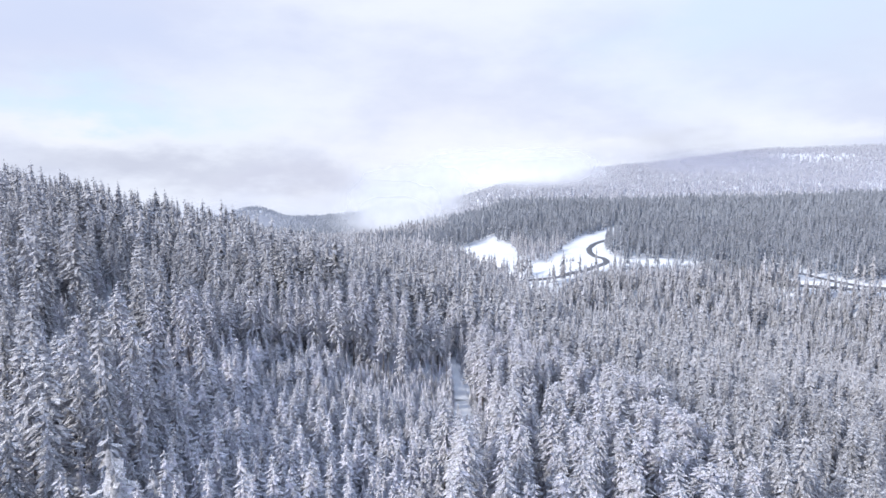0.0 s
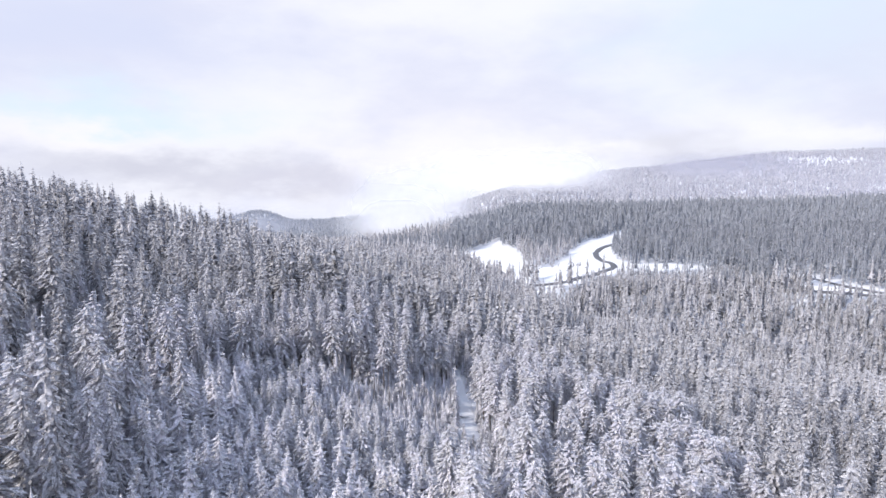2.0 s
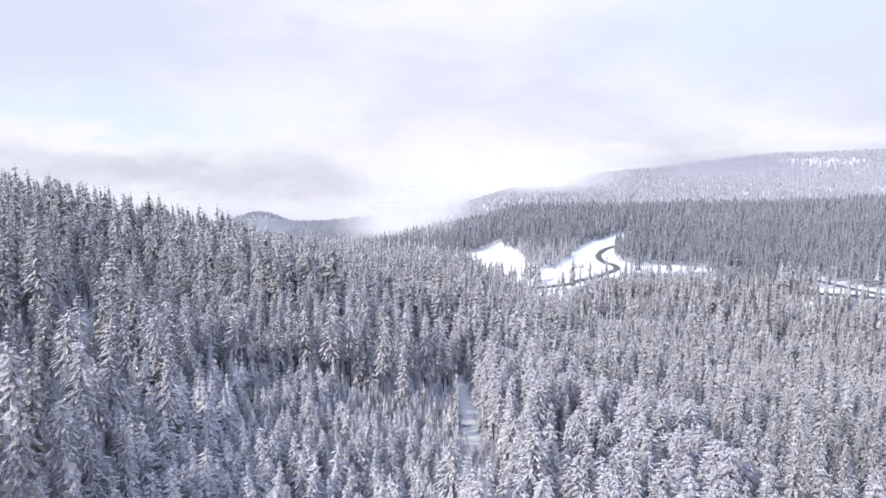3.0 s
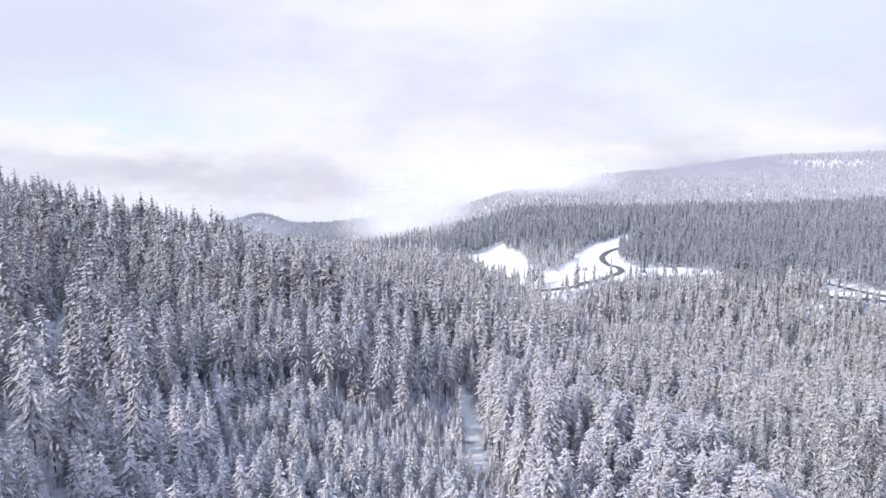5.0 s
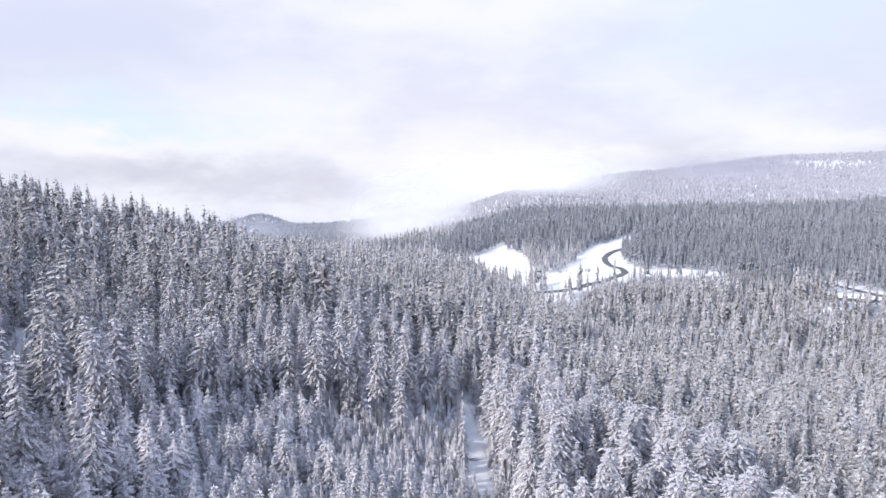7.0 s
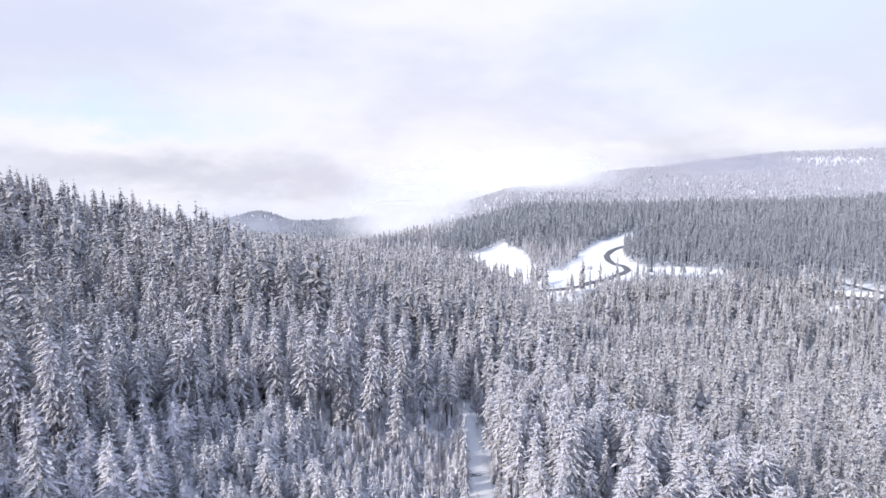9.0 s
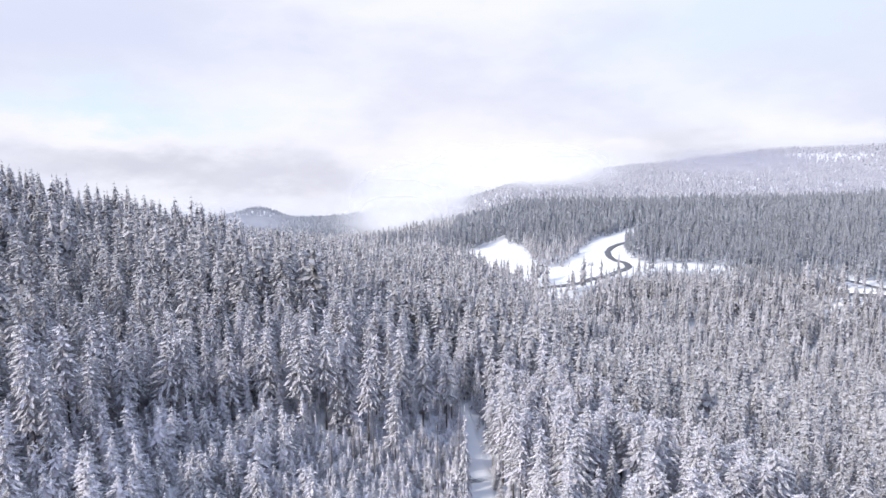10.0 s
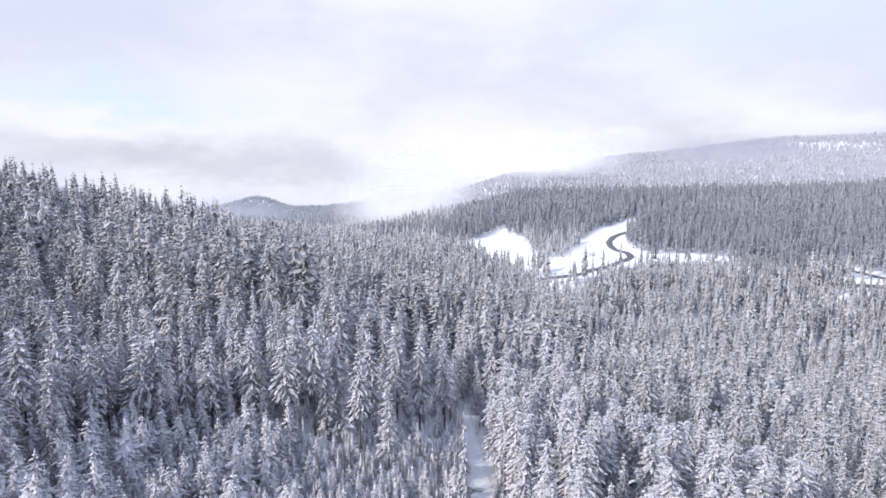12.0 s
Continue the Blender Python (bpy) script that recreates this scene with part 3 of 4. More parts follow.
KIT_SLOPE = [far_kit(rng.uniform(2.2, 2.9), rng.uniform(0.18, 0.36) if k % 2 else rng.uniform(0.05, 0.2), 19, 6.5, rng.uniform(0.1, 0.8), k % 2 == 1, 0.17) for k in range(20)]
KIT_BOTTOM = [far_kit(rng.uniform(2.5, 3.2), rng.uniform(0.05, 0.22), 12, 5, rng.uniform(0.1, 0.7), k % 2 == 1, 0) for k in range(16)]
KIT_HILL = [far_kit(rng.uniform(2.2, 3.0), rng.uniform(0.03, 0.15), 8, 4, 0.12, k % 2 == 1, 0) for k in range(14)]
# the hill's cloud shade is carried by NEEDLES_DARK, besides the thinner snow
plant("hillside_forest", KIT_MID, sized(hill[(hill[:, 1] >= 850)], 17, 25), [NEEDLES_DARK], "dense conifers with little snow on a hill, cloud shade in their needle colour", rng)
plant("hill_foot_forest", KIT_HILL, sized(hill[front], 17, 25), [NEEDLES_DARK, NEEDLES_MID, BARK], "conifers with little snow above the clearing, cloud shade in their needle colour", rng)
plant("clearing_edge_forest", KIT_HILL, sized(hill[lit], 15, 23), [NEEDLES_MID, NEEDLES_MID, BARK], "frosted conifers at the edge of the clearing, sunlight in their paler needles", rng)
plant("valley_bottom_forest", KIT_BOTTOM, sized(valley[valley[:, 1] <= 640], 17, 26), [NEEDLES_MID, SNOW, BARK], "frosted firs along the valley bottom below the road", rng, smooth=True)
slope = scatter(rng, -340, 360, 214, 415, 5.4, lambda x, y: seen_side(x, y))
slope = slope[(rng.random(len(slope)) < 0.88) & ((slope[:, 0] > -0.42 * slope[:, 1]) | (slope[:, 1] < 385))]
upper = slope[:, 0] < -0.12 * slope[:, 1] - 18 + 12 * np.sin(slope[:, 1] / 17)
hem = scatter(rng, 262, 440, 425, 533, 5.0, lambda x, y: (x < 0.82 * y) & (rng.random(x.shape) < 0.8))
hem = np.concatenate([hem, scatter(rng, 272, 338, 535, 628, 3.8, lambda x, y: x > 0)])
hh = rng.uniform(0.45, 0.85, len(hem)) * np.where(hem[:, 1] > 495, 0.55, 1.0) * np.where((hem[:, 1] > 512) & (hem[:, 0] > 322), 0.55, 1.0)
plant("roadside_thicket", KIT_BOTTOM, np.c_[hem, hh, hh * rng.uniform(1.0, 1.4, len(hem))], [NEEDLES_MID, SNOW, BARK], "half-grown frosted firs in front of the road", rng, smooth=True)
behind = scatter(rng, -150, 150, -60, 47, 6.2, lambda x, y: np.abs(x) < 150)
plant("lower_forest", KIT_BOTTOM, sized(behind, 14, 21), [NEEDLES_MID, SNOW, BARK], "snowy firs and pines below the flight path", rng, smooth=True)
plant("slope_forest", KIT_SLOPE, sized(slope[~upper], 15, 24), [NEEDLES_MID, SNOW, BARK], "snow-laden firs and pines on the valley slope", rng, smooth=True)
plant("upper_slope_forest", KIT_SLOPE, sized(slope[upper], 16, 25), [NEEDLES_MID, SNOW, BARK], "tall lightly snowed conifers on the upper slope", rng, smooth=True)


# ---- single trees ----
def thing(name, label, category, group):
    return tagged(new(name), label, category, group)


def part(name, me, parent, label=""):
    ob = new(name, me)
    ob.parent = parent
    return tagged(ob, label) if label else ob


def make_tree(name, label, group, h, crown_of, needles, trunk, core):
    v, f, m = crown_of
    (nv, nf), (sv, sf) = pick(v, f, m)
    iv, jf, _ = tier_arrays(rng, h * 0.9, core, v[:, 2].min() / h + 0.05, 7, 7)
    nv, nf = np.concatenate([nv, iv]), np.concatenate([nf, jf + len(nv)])
    tv, tf = trunk_arrays(h * 0.98, trunk, 7, 0.0, 5)
    top = thing(name, label, "tree", group)
    part("trunk", mesh_of("trunk", tv, tf, [BARK], smooth=True), top)
    crown = part("crown", mesh_of("crown", nv, nf, [needles], smooth=True), top)
    tagged(part("snow", mesh_of("snow", sv, sf, [SNOW], smooth=True), crown, "white snow lying on the boughs"), kind="stuff")
    return top


FIRS = [make_tree("fir_tree", "tall slender fir with snow on drooping boughs", "tall firs near the trail", 20, bough_arrays(rng, 20, rng.uniform(2.1, 2.7), rng.uniform(0.08, 0.22), 32, 12, 0.6, 0.75, rng.uniform(0.3, 0.75), 0.8, 3, True), NEEDLES, 0.17, 0.9) for _ in range(8)]
PINES = [make_tree("pine_tree", "tall pine with bare lower trunk and snowy crown", "tall pines near the trail", 20, bough_arrays(rng, 20, rng.uniform(2.3, 3.0), rng.uniform(0.26, 0.48), 28, 11, 0.42, 0.5, rng.uniform(0.32, 0.75), 0.82, 3, True), NEEDLES, 0.18, 0.8) for _ in range(10)]
SAPLINGS = [make_tree("young_fir", "young fir thickly covered in frost and snow", "young firs beside the trail", 10, bough_arrays(rng, 10, rng.uniform(1.8, 2.3), 0.02, 24, 12, 0.5, 0.8, rng.uniform(0.55, 0.85), 0.75, 2, True), NEEDLES_YOUNG, 0.10, 0.6) for _ in range(10)]
placed = {}


def stand(models, x, y, h, model_h, wide=1.0, lean=0.8):
    """One tree of a kind on its spot."""
    k = placed.setdefault(models[0].name, 0)
    placed[models[0].name] += 1
    h = h / model_h
    w = h * wide
    m = pose(x, y, float(ground_z(x, y)), rng.normal(0, lean), rng.normal(0, lean), rng.uniform(0, 360)) @ Matrix.Diagonal((w, w, h, 1))
    t = models[k] if k < len(models) else copy_thing(models[k % len(models)], m)
    t.matrix_basis = m


# trees that stand out along the trail and on the slope: x, y, height, width
BIG_FIRS = [(6.2, 197, 12, 1.1), (5.9, 204, 14, 1.0), (7.0, 189, 10, 1.2), (7.6, 181, 8, 1.3), (7.9, 173, 7, 1.3), (2.4, 207, 19, 1.1), (4.6, 210, 21, 1.0), (1.0, 213, 20, 1.1), (-0.4, 196, 17, 0.9), (18.8, 150, 20, 1.0), (-42, 79, 14, 1.1), (-37, 166, 20, 1.0)]
BIG_PINES = [(-26.7, 158, 22, 1.0), (-17.8, 156, 21, 1.0), (-11.9, 151.5, 18.6, 1.0), (-13.0, 178, 23, 1.1), (-2.4, 183, 22, 1.0), (-31, 162, 21, 1.1), (-63, 101, 19, 1.1), (-45, 97, 17, 1.0),
             (-38.2, 157, 19.6, 1.1), (-54, 97, 19.5, 1.0), (-53, 88, 18, 1.0), (-62.5, 116.5, 18, 1.0), (-68.7, 112.6, 19, 1.1), (-57.9, 120, 15, 1.0), (-51, 68, 19, 1.2), (-57, 80, 18, 1.1), (-45, 72, 16, 1.0), (-23, 161, 22, 1.1), (-8, 179, 23, 1.1), (7.8, 162, 16.5, 1.2), (10.9, 154, 20.5, 1.1),
             (13.2, 149, 19.5, 1.1), (23, 147, 20, 1.2), (25, 167, 18.5, 1.2), (10.6, 168, 20, 1.1), (17.3, 173, 20, 1.1), (14, 101, 20, 1.2), (33, 133, 18.5, 1.2), (20, 138.5, 20.5, 1.2)]
SNAGS = [(-21.9, 140.7, 6.9, 0.24), (-19.0, 145.7, 9.4, 0.2), (-17.9, 146.5, 8.4, 0.2), (-14.8, 142.9, 14.4, 0.16), (-2.9, 131.8, 18.5, 0.15), (0.3, 156.7, 21, 0.12),
         (-83, 142.5, 9, 0.25), (-84.5, 141, 7, 0.2), (-67, 122.7, 9, 0.17), (-61, 125.5, 14, 0.16), (24, 139, 14, 0.16), (29, 141, 11, 0.15), (27.5, 152, 15, 0.14), (36, 150, 13, 0.14), (-95, 168, 8, 0.16)]
for x, y, h, w in BIG_FIRS:
    stand(FIRS, x, y, h, 20, w, 0.3)
for x, y, h, w in BIG_PINES:
    stand(PINES, x, y, h, 20, w, 0.3)
BESIDE_TRAIL = [(1.5, 147, 18.5, 0.46), (7.6, 153, 5.0, 1.1), (8.1, 146, 6.0, 1.0), (7.9, 160, 4.2, 1.2), (0.6, 141, 6.5, 0.9)]
for x, y, h, w in BESIDE_TRAIL:
    stand(SAPLINGS, x, y, h, 10, w, 0.3)
taken = np.array([q[:2] for q in BIG_FIRS + BIG_PINES + BESIDE_TRAIL + SNAGS])


def free_of(spots, gap):
    d = np.hypot(spots[:, 0][:, None] - taken[:, 0], spots[:, 1][:, None] - taken[:, 1]).min(1)
    return spots[d > gap]


near = free_of(scatter(rng, -165, 185, 46, 216, 4.9, lambda x, y: seen_side(x, y) & ~young(x, y) & (off_line(TRAIL, x, y) > 3.7 * np.clip((212 - y) / 34, 0.5, 1))), 2.0)
near = near[rng.random(len(near)) < np.where((near[:, 0] > 4) & (near[:, 0] < 48) & (near[:, 1] > 95), 0.72, np.where((near[:, 0] > -36) & (near[:, 0] < 2) & (near[:, 1] > 150) & (near[:, 1] < 192), 0.3, 0.9))]
small = free_of(scatter(rng, -84, 11, 52, 182, 2.9, lambda x, y: seen_side(x, y) & young(x, y)), 1.4)

# the trees nearest to the trail are single things, the rest of the stand is joined
order = np.argsort(np.hypot(near[:, 0], (near[:, 1] - 132) * 0.8))
single, rest = near[order[:360]], near[order[360:]]
for x, y in single:
    grow = 0.65 if inside(HOLLOW, x, y) else 1.0
    if rng.random() < (0.78 if x > 3 or -48 < x and y > 148 else 0.45):
        stand(PINES, x, y, grow * rng.uniform(15.5, 21), 20, rng.uniform(0.9, 1.25) + max(0, min(0.3, (x - 20) / 80)))
    else:
        stand(FIRS, x, y, grow * rng.uniform(13, 21), 20, rng.uniform(0.85, 1.2) + max(0, min(0.3, (x - 20) / 80)))


def grown(x, y):
    """Height of the young firs: lowest by the far end of the trail, taller up the slope."""
    if x > -1 and y > 100:
        return rng.uniform(3.0, 6.0)
    if x < -29 and y > 132:
        return rng.uniform(5, 9.5)
    return rng.uniform(2.4, 5.2) if y > 126 and x > -34 else rng.uniform(4.5, 9.5) if x > -42 else rng.uniform(5, 10.5)


order = np.argsort(np.hypot(small[:, 0] + 16, (small[:, 1] - 138) * 0.8))
for x, y in small[order[:300]]:
    tall = grown(x, y)
    stand(SAPLINGS, x, y, tall, 10, rng.uniform(0.9, 1.15) * (1.4 if tall < 5 else 1.0))


def joined_kit(crown_of, h, trunk, core, base):
    tv, tf = trunk_arrays(h * 0.95, trunk, 4, rings=1)
    return Kit([crown_of, tier_arrays(rng, h * 0.92, core, base, 4, 6), (tv, tf, 2)])


def near_kits(snow, count):
    kits = []
    for k in range(count):
        base = rng.uniform(0.1, 0.22) if k % 2 else rng.uniform(0.24, 0.42)
        white = min(0.9, snow * rng.uniform(0.4, 1.6))
        crown_of = bough_arrays(rng, 20, rng.uniform(2.1, 2.7), base, 24, 10, 0.6, 0.75, white, 0.9, 3, True) if k % 2 else bough_arrays(rng, 20, rng.uniform(2.2, 2.9), base, 21, 10, 0.42, 0.5, white, 0.95, 3, True)
        kits.append(joined_kit(crown_of, 20, 0.17, 0.8, base + 0.04))
    return kits


KIT_NEAR, KIT_RIDGE = near_kits(0.46, 12), near_kits(0.30, 12)


def cone_kit(h, radius, whorls, per, snow, trunk):
    """A dense young fir of many short sprays."""
    tv, tf = trunk_arrays(h * 0.9, trunk, 3, rings=1)
    return Kit([bough_arrays(rng, h, radius, 0.02, whorls, per, 0.5, 0.85, snow, 0.85, 1, True), tier_arrays(rng, h * 0.9, 0.55 * radius, 0.03, 4, 6), (tv, tf, 2)])


KIT_SMALL = [cone_kit(10, rng.uniform(2.0, 2.6), 19, 10, rng.uniform(0.45, 0.8), 0.1) for _ in range(12)]
fill = free_of(scatter(rng, -135, -36, 54, 175, 3.9, lambda x, y: seen_side(x, y) & ~young(x, y)), 1.5)
fh = rng.uniform(0.3, 0.65, len(fill)) * np.where(inside(HOLLOW, fill[:, 0], fill[:, 1]), 0.6, 1.0)
plant("low_firs", [cone_kit(20, rng.uniform(2.9, 3.6), 28, 11, rng.uniform(0.3, 0.6), 0.17) for _ in range(8)], np.c_[fill, fh, fh * rng.uniform(1.0, 1.3, len(fill))], [NEEDLES_YOUNG, SNOW, BARK], "half-grown frosted firs on the shaded slope", rng, smooth=True)
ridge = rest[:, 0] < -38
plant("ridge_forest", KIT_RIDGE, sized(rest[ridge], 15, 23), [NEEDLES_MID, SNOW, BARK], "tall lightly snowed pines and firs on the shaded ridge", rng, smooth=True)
wing = rest[:, 0] > 42 + 10 * np.sin(rest[:, 1] / 13)
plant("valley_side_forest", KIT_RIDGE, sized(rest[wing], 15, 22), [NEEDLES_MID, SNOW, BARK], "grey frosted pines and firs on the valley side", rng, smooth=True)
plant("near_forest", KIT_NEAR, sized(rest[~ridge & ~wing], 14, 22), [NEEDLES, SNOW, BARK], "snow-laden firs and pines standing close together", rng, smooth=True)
sprouts = free_of(scatter(rng, -36, 3, 124, 182, 2.3, lambda x, y: young(x, y)), 1.2)
more = np.concatenate([small[order[300:]], sprouts])
hs = np.array([grown(x, y) / 10 for x, y in more])
low = (more[:, 0] > -36) & (more[:, 1] > 124)
plant("sapling_thicket", [cone_kit(10, rng.uniform(2.8, 3.6), 11, 9, 0.85, 0.1) for _ in range(8)], np.c_[more, hs, hs][low], [NEEDLES_YOUNG, SNOW, BARK], "low bushy saplings bowed under snow", rng)
more, hs = more[~low], hs[~low]
plant("young_stand", KIT_SMALL, np.c_[more, hs, hs * rng.uniform(1.0, 1.4, len(more))], [NEEDLES_YOUNG, SNOW, BARK], "dense stand of young frosted firs", rng, smooth=True)
under = scatter(rng, -165, 170, 60, 216, 4.0, lambda x, y: seen_side(x, y))
hs = rng.uniform(0.14, 0.62, len(under))
KIT_UNDER = [roof_kit(10, 1.8, 0.0, 3, 3, 1.8, 0.8, 0.5, 0.4, 0, 1) for _ in range(6)]
plant("undergrowth", KIT_UNDER, np.c_[under, hs, hs * rng.uniform(0.9, 1.5, len(under))], [NEEDLES_YOUNG, SNOW, BARK], "low frosted saplings and brush under the trees", rng, "undergrowth")

shade = scatter(rng, -66, 46, 98, 202, 3.3, lambda x, y: seen_side(x, y) & ~young(x, y) & ((x < 2) & (y > 140) | (x > 8.5)))
shade = free_of(shade[rng.random(len(shade)) < 0.85], 1.2)
hs = rng.uniform(0.3, 0.85, len(shade)) * np.where((shade[:, 0] < -20) & (shade[:, 1] < 178), 1.25, 1.0)
plant("understory_firs", KIT_SMALL, np.c_[shade, hs, hs * rng.uniform(0.9, 1.2, len(shade))], [NEEDLES_YOUNG, SNOW, BARK], "frosted young firs growing under the tall pines", rng, smooth=True)
scrub = scatter(rng, -70, 50, 56, 196, 2.5, lambda x, y: seen_side(x, y) & (young(x, y + 6) | (x > 6) & (y > 96) & (y < 150) | (x < 4) & (y > 132)))
hs = rng.uniform(0.08, 0.34, len(scrub))
plant("frosted_scrub", KIT_UNDER, np.c_[scrub, hs, hs * rng.uniform(1.2, 1.9, len(scrub))], [NEEDLES_YOUNG, SNOW, BARK], "knee-high frosted scrub between the young firs", rng, "undergrowth")

brush = np.concatenate([np.stack([rng.uniform(-112, -76, 900), rng.uniform(122, 188, 900)], -1), np.stack([rng.uniform(-114, -94, 120), rng.uniform(243, 280, 120)], -1)])
brush = brush[inside(GLADE, brush[:, 0], brush[:, 1]) | inside(GAP, brush[:, 0], brush[:, 1])]
hs = rng.uniform(0.05, 0.28, len(brush))
plant("glade_brush", KIT_UNDER, np.c_[brush, hs, hs * 1.5], [NEEDLES_YOUNG, SNOW, BARK], "low frosted brush sticking out of the snow", rng, "undergrowth")


def make_branches(x, y):
    """Dead branches lying across the trail."""
    top = thing("fallen_branches", "dark bare branches lying across the snowy trail", "branches", "")
    for k in range(9):
        ln = rng.uniform(1.4, 3.6)
        v, f = trunk_arrays(ln, rng.uniform(0.04, 0.07), 5, rng.uniform(-0.3, 0.3), 4)
        v = np.c_[v[:, 2] - 0.5 * ln, v[:, 0], v[:, 1] + 0.25 * np.sin(v[:, 2] * 1.3 + k)]
        a = rng.uniform(-0.5, 0.5)
        ox, oy = rng.uniform(-1.6, 1.6), rng.uniform(-0.9, 0.9)
        px, py = v[:, 0] * math.cos(a) - v[:, 1] * math.sin(a) + ox, v[:, 0] * math.sin(a) + v[:, 1] * math.cos(a) + oy
        v = np.c_[px, py, v[:, 2] + ground_z(x + px, y + py) + 0.42]
        part("branch", mesh_of("branch", v, f, [DEADWOOD], smooth=True), top)
    top.matrix_basis = pose(x, y, 0)


make_branches(4.9, 155.0)


def make_snag(x, y, h, r):
    """A dead standing trunk with a broken top and a few bare stubs."""
    top = thing("dead_tree", "weathered grey dead trunk standing among young firs", "dead tree", "dead trunks in the stand")
    tv, tf = trunk_arrays(h, r, 8, rng.uniform(-0.4, 0.4), 7)
    sel = tv[:, 2] > 0.9 * h
    tv[sel, :2] = tv[sel, :2] * 1.2 + rng.uniform(-0.05, 0.05, (sel.sum(), 2))
    tv[:, :2] += rng.uniform(-0.015, 0.015, (len(tv), 2))
    tv[:, :2] *= np.where(tv[:, 2:3] > 0.5 * h, 1.25, 1.0)
    part("trunk", mesh_of("trunk", tv, tf, [DEADWOOD], smooth=True), top)
    for _ in range(int(h / 2.2)):
        z, a, ln = rng.uniform(0.35, 0.95) * h, rng.uniform(0, 6.3), rng.uniform(0.3, 1.1)
        bv, bf = trunk_arrays(ln, 0.035, 4, rings=2)
        d = np.array([math.cos(a), math.sin(a)])
        bv = np.c_[bv[:, 0] + d[0] * bv[:, 2] * 0.9, bv[:, 1] + d[1] * bv[:, 2] * 0.9, z + bv[:, 2] * 0.15 - 0.25 * bv[:, 2] ** 2 + bv[:, 1] * 0.5]
        part("branch", mesh_of("branch", bv, bf, [DEADWOOD]), top)
    cv, cf = trunk_arrays(0.3, r * 0.42, 6, rings=1)
    cv[:, 2] += h - 0.02
    tagged(part("snow_cap", mesh_of("snow_cap", cv, cf, [SNOW], smooth=True), top, "cap of snow on the broken top"))
    top.matrix_basis = pose(x, y, float(ground_z(x, y)), rng.normal(0, 1.2), rng.normal(0, 1.2), rng.uniform(0, 360))


for q in SNAGS:
    make_snag(*q)


# firs crowding the brow below the road, their tops about level with it
brow = scatter(rng, 88, 300, 480, 612, 3.6, lambda x, y: (np.interp(x, BENCH_X, BENCH_Y) - y > 1) & (np.interp(x, BENCH_X, BENCH_Y) - y < 44))
dip = np.clip((np.interp(brow[:, 0], BENCH_X, BENCH_Y) - 3 - brow[:, 1]) / 34, 0, 1)
hs = (12 * dip * dip * (3 - 2 * dip) + rng.uniform(1.0, 5.5, len(brow))) / 20
plant("brow_firs", KIT_BOTTOM, np.c_[brow, hs, 0.35 + 0.7 * hs], [NEEDLES_MID, SNOW, BARK], "frosted firs crowding the slope below the road", rng, smooth=True)

# small firs on the open snow by the road
lone = np.concatenate([np.stack([rng.normal(x, r, 12), rng.normal(y, r, 12)], -1) for x, y, r in ((88, 640, 6), (112, 652, 7), (136, 640, 4), (196, 632, 7))])
lone = lone[inside(MEADOW, lone[:, 0], lone[:, 1]) & (off_line(ROAD, lone[:, 0], lone[:, 1]) > 8)]
hs = rng.uniform(0.06, 0.26, len(lone))
plant("roadside_firs", KIT_VALLEY, np.c_[lone, hs, hs * 2.2], [NEEDLES_MID], "small firs scattered over a snowy clearing", rng)


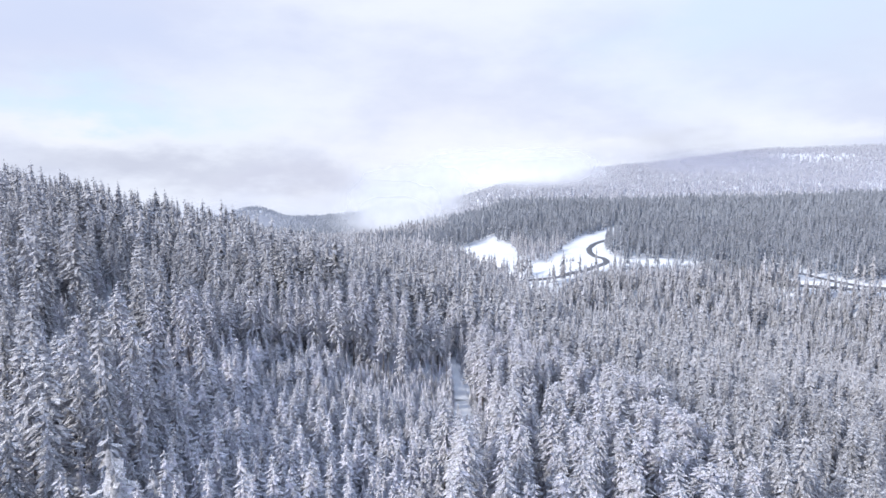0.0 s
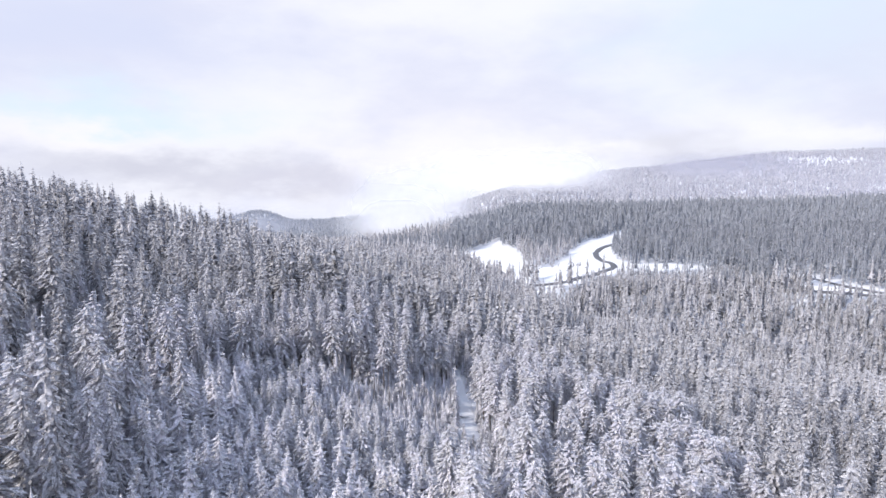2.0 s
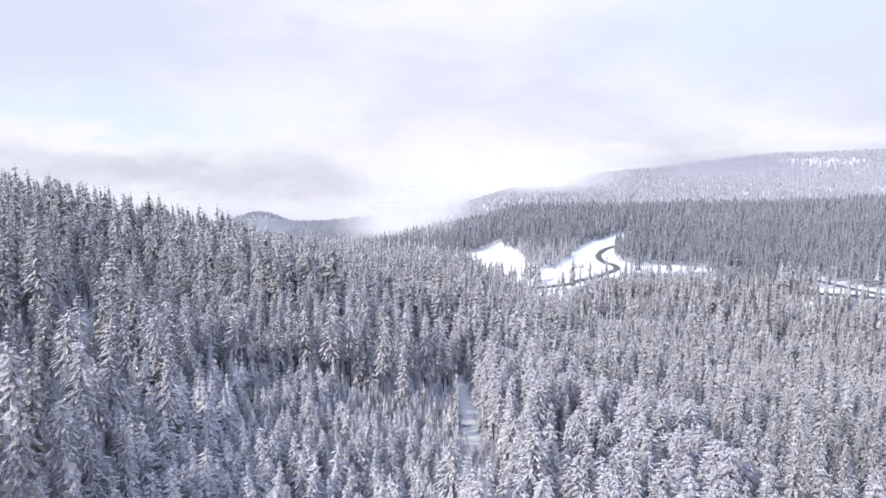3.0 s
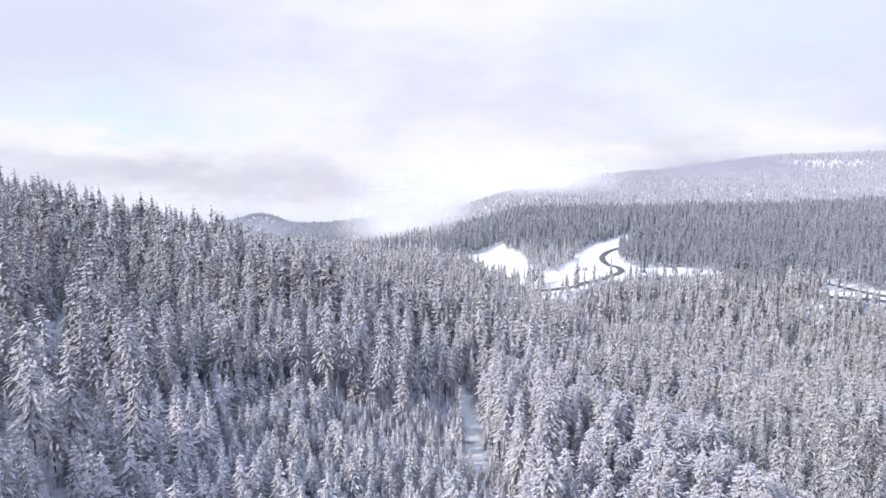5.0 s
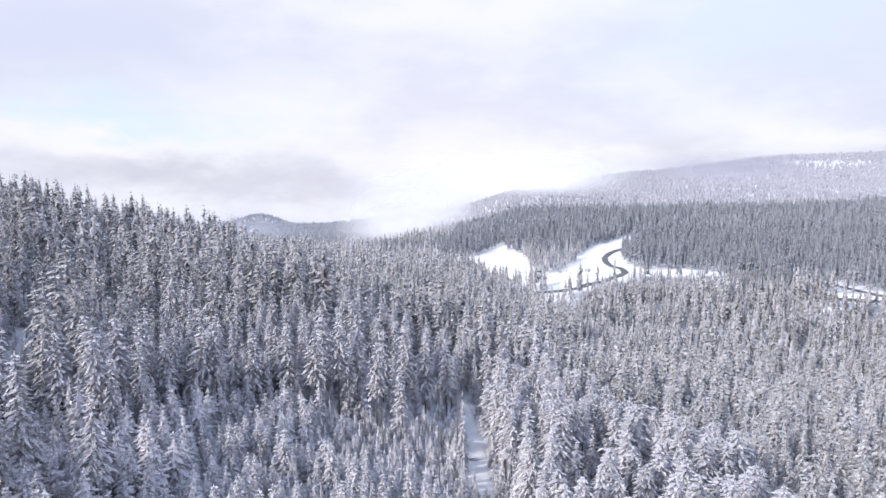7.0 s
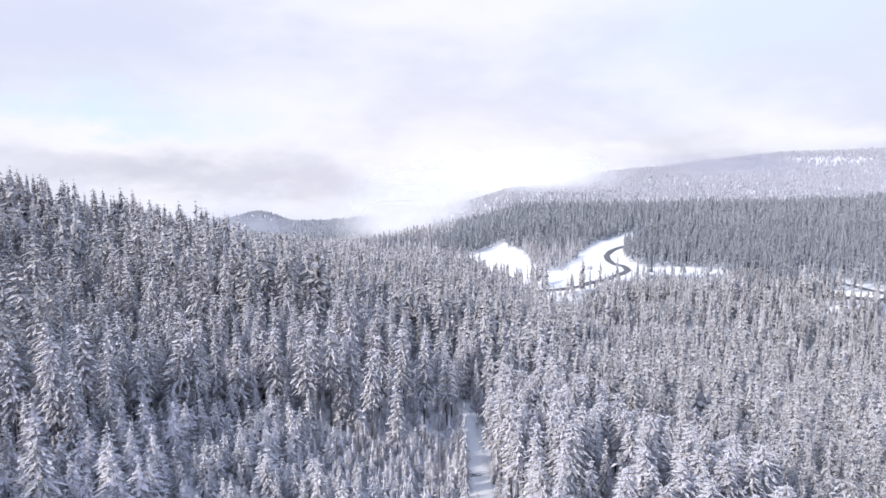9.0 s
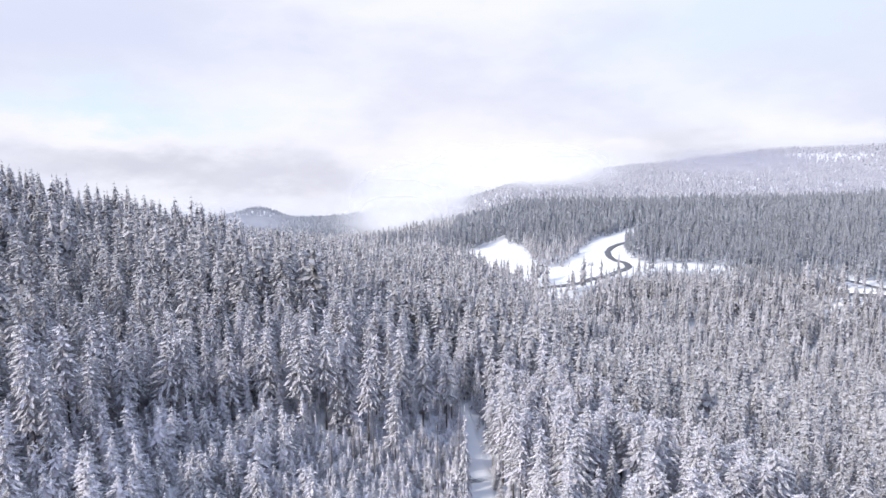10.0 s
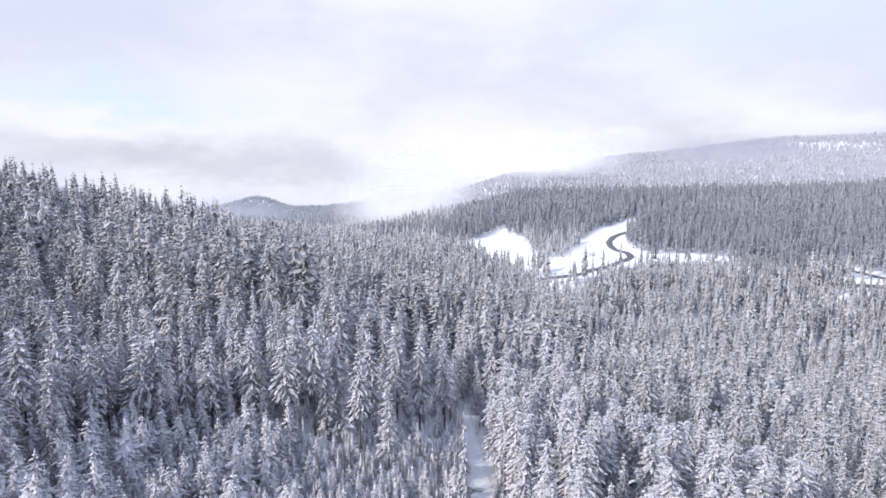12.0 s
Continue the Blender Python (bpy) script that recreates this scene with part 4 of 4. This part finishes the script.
# ---- low cloud and mist ----
def make_vapour(name, density, scale, colour=(0.92, 0.92, 0.96), shine=0.4, thin=1.2):
    """Thin cloud: mostly clear, thicker in soft patches, fading out to its rim. shine: strength of an added glow."""
    m = bpy.data.materials.new(name)
    m.use_nodes = True
    n, l = m.node_tree.nodes, m.node_tree.links
    n.clear()
    out, mixer, clear = n.new("ShaderNodeOutputMaterial"), n.new("ShaderNodeMixShader"), n.new("ShaderNodeBsdfTransparent")
    dif, trans, both = n.new("ShaderNodeBsdfDiffuse"), n.new("ShaderNodeBsdfTranslucent"), n.new("ShaderNodeAddShader")
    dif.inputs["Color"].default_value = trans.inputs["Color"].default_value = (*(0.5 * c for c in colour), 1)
    # added emission stands in for daylight scattered inside the cloud
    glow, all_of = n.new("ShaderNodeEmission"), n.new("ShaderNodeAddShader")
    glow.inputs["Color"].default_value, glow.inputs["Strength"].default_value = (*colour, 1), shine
    l.new(dif.outputs[0], both.inputs[0])
    l.new(trans.outputs[0], both.inputs[1])
    l.new(both.outputs[0], all_of.inputs[0])
    l.new(glow.outputs[0], all_of.inputs[1])
    co, sep = n.new("ShaderNodeTexCoord"), n.new("ShaderNodeSeparateXYZ")
    l.new(co.outputs["UV"], sep.inputs[0])

    def calc(op, a, b):
        x = n.new("ShaderNodeMath")
        x.operation = op
        for k, v in enumerate((a, b)):
            if isinstance(v, (int, float)):
                x.inputs[k].default_value = v
            else:
                l.new(v, x.inputs[k])
        return x.outputs[0]

    def hump(s):
        return calc("MULTIPLY", calc("MULTIPLY", s, calc("SUBTRACT", 1.0, s)), 4.0)

    rim = calc("MULTIPLY", hump(sep.outputs[0]), hump(sep.outputs[1]))
    t = noise_node(n, l, scale, 5.0, 0.55)
    edge = n.new("ShaderNodeMapRange")
    edge.interpolation_type = "SMOOTHSTEP"
    edge.inputs["From Min"].default_value, edge.inputs["From Max"].default_value = 0.0, 1.3
    l.new(calc("ADD", rim, calc("MULTIPLY", calc("SUBTRACT", t, 0.5), 1.3)), edge.inputs["Value"])
    fac = calc("MULTIPLY", calc("MULTIPLY", edge.outputs["Result"], calc("POWER", rim, thin)), density)
    l.new(fac, mixer.inputs[0])
    l.new(clear.outputs[0], mixer.inputs[1])
    l.new(all_of.outputs[0], mixer.inputs[2])
    l.new(mixer.outputs[0], out.inputs["Surface"])
    return m


def make_bank(name, spots, mat, label):
    """Sheets of cloud one behind the other. spots: x, y, z of the middle, half width, half height."""
    v, f, uv = [], [], []
    nx, nz = 16, 8
    for cx, cy, cz, w, h in spots:
        b = len(v)
        for i in range(nx + 1):
            for k in range(nz + 1):
                p, q = i / nx, k / nz
                v.append((cx + (2 * p - 1) * w, cy + 0.12 * w * math.cos(3 * p + cx) + 0.25 * h * math.sin(4 * q), cz + (2 * q - 1) * h))
                uv.append((p, q))
        for i in range(nx):
            for k in range(nz):
                a = b + i * (nz + 1) + k
                f += [(a, a + nz + 1, a + nz + 2), (a, a + nz + 2, a + 1)]
    me = mesh_of(name, v, f, [mat], smooth=True)
    layer = me.uv_layers.new(name="span")
    layer.data.foreach_set("uv", np.array(uv, np.float32)[np.array(f).ravel()].ravel())
    return tagged(new(name, me), label, "cloud", kind="stuff")


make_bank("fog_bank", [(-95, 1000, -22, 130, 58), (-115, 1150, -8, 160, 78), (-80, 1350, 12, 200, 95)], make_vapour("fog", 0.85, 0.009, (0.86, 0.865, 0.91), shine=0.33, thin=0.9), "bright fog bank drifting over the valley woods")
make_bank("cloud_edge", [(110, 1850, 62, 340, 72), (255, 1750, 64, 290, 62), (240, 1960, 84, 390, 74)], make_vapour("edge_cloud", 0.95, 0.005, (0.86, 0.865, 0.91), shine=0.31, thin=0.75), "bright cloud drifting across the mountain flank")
# thin cloud, greyed so the sheets also imitate cloud shade on the slope
make_bank("cloud_cap", [(800, 1760, 90, 380, 56), (860, 1840, 92, 400, 58)], make_vapour("shade_grey_cloud", 0.46, 0.005, (0.55, 0.55, 0.64), 0.06), "thin grey cloud on the mountain flank, also standing in for cloud shade there")
# faint glowing veils added in place of aerial haze, left and right
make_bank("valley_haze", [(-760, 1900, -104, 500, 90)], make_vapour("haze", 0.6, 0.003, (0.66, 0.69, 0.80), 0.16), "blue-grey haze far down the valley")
make_bank("distant_haze_sheet", [(1250, 1560, 10, 1300, 230)], make_vapour("mist", 0.34, 0.0025, (0.66, 0.66, 0.76), 0.16), "thin pale sheet standing in for haze before the far mountains")
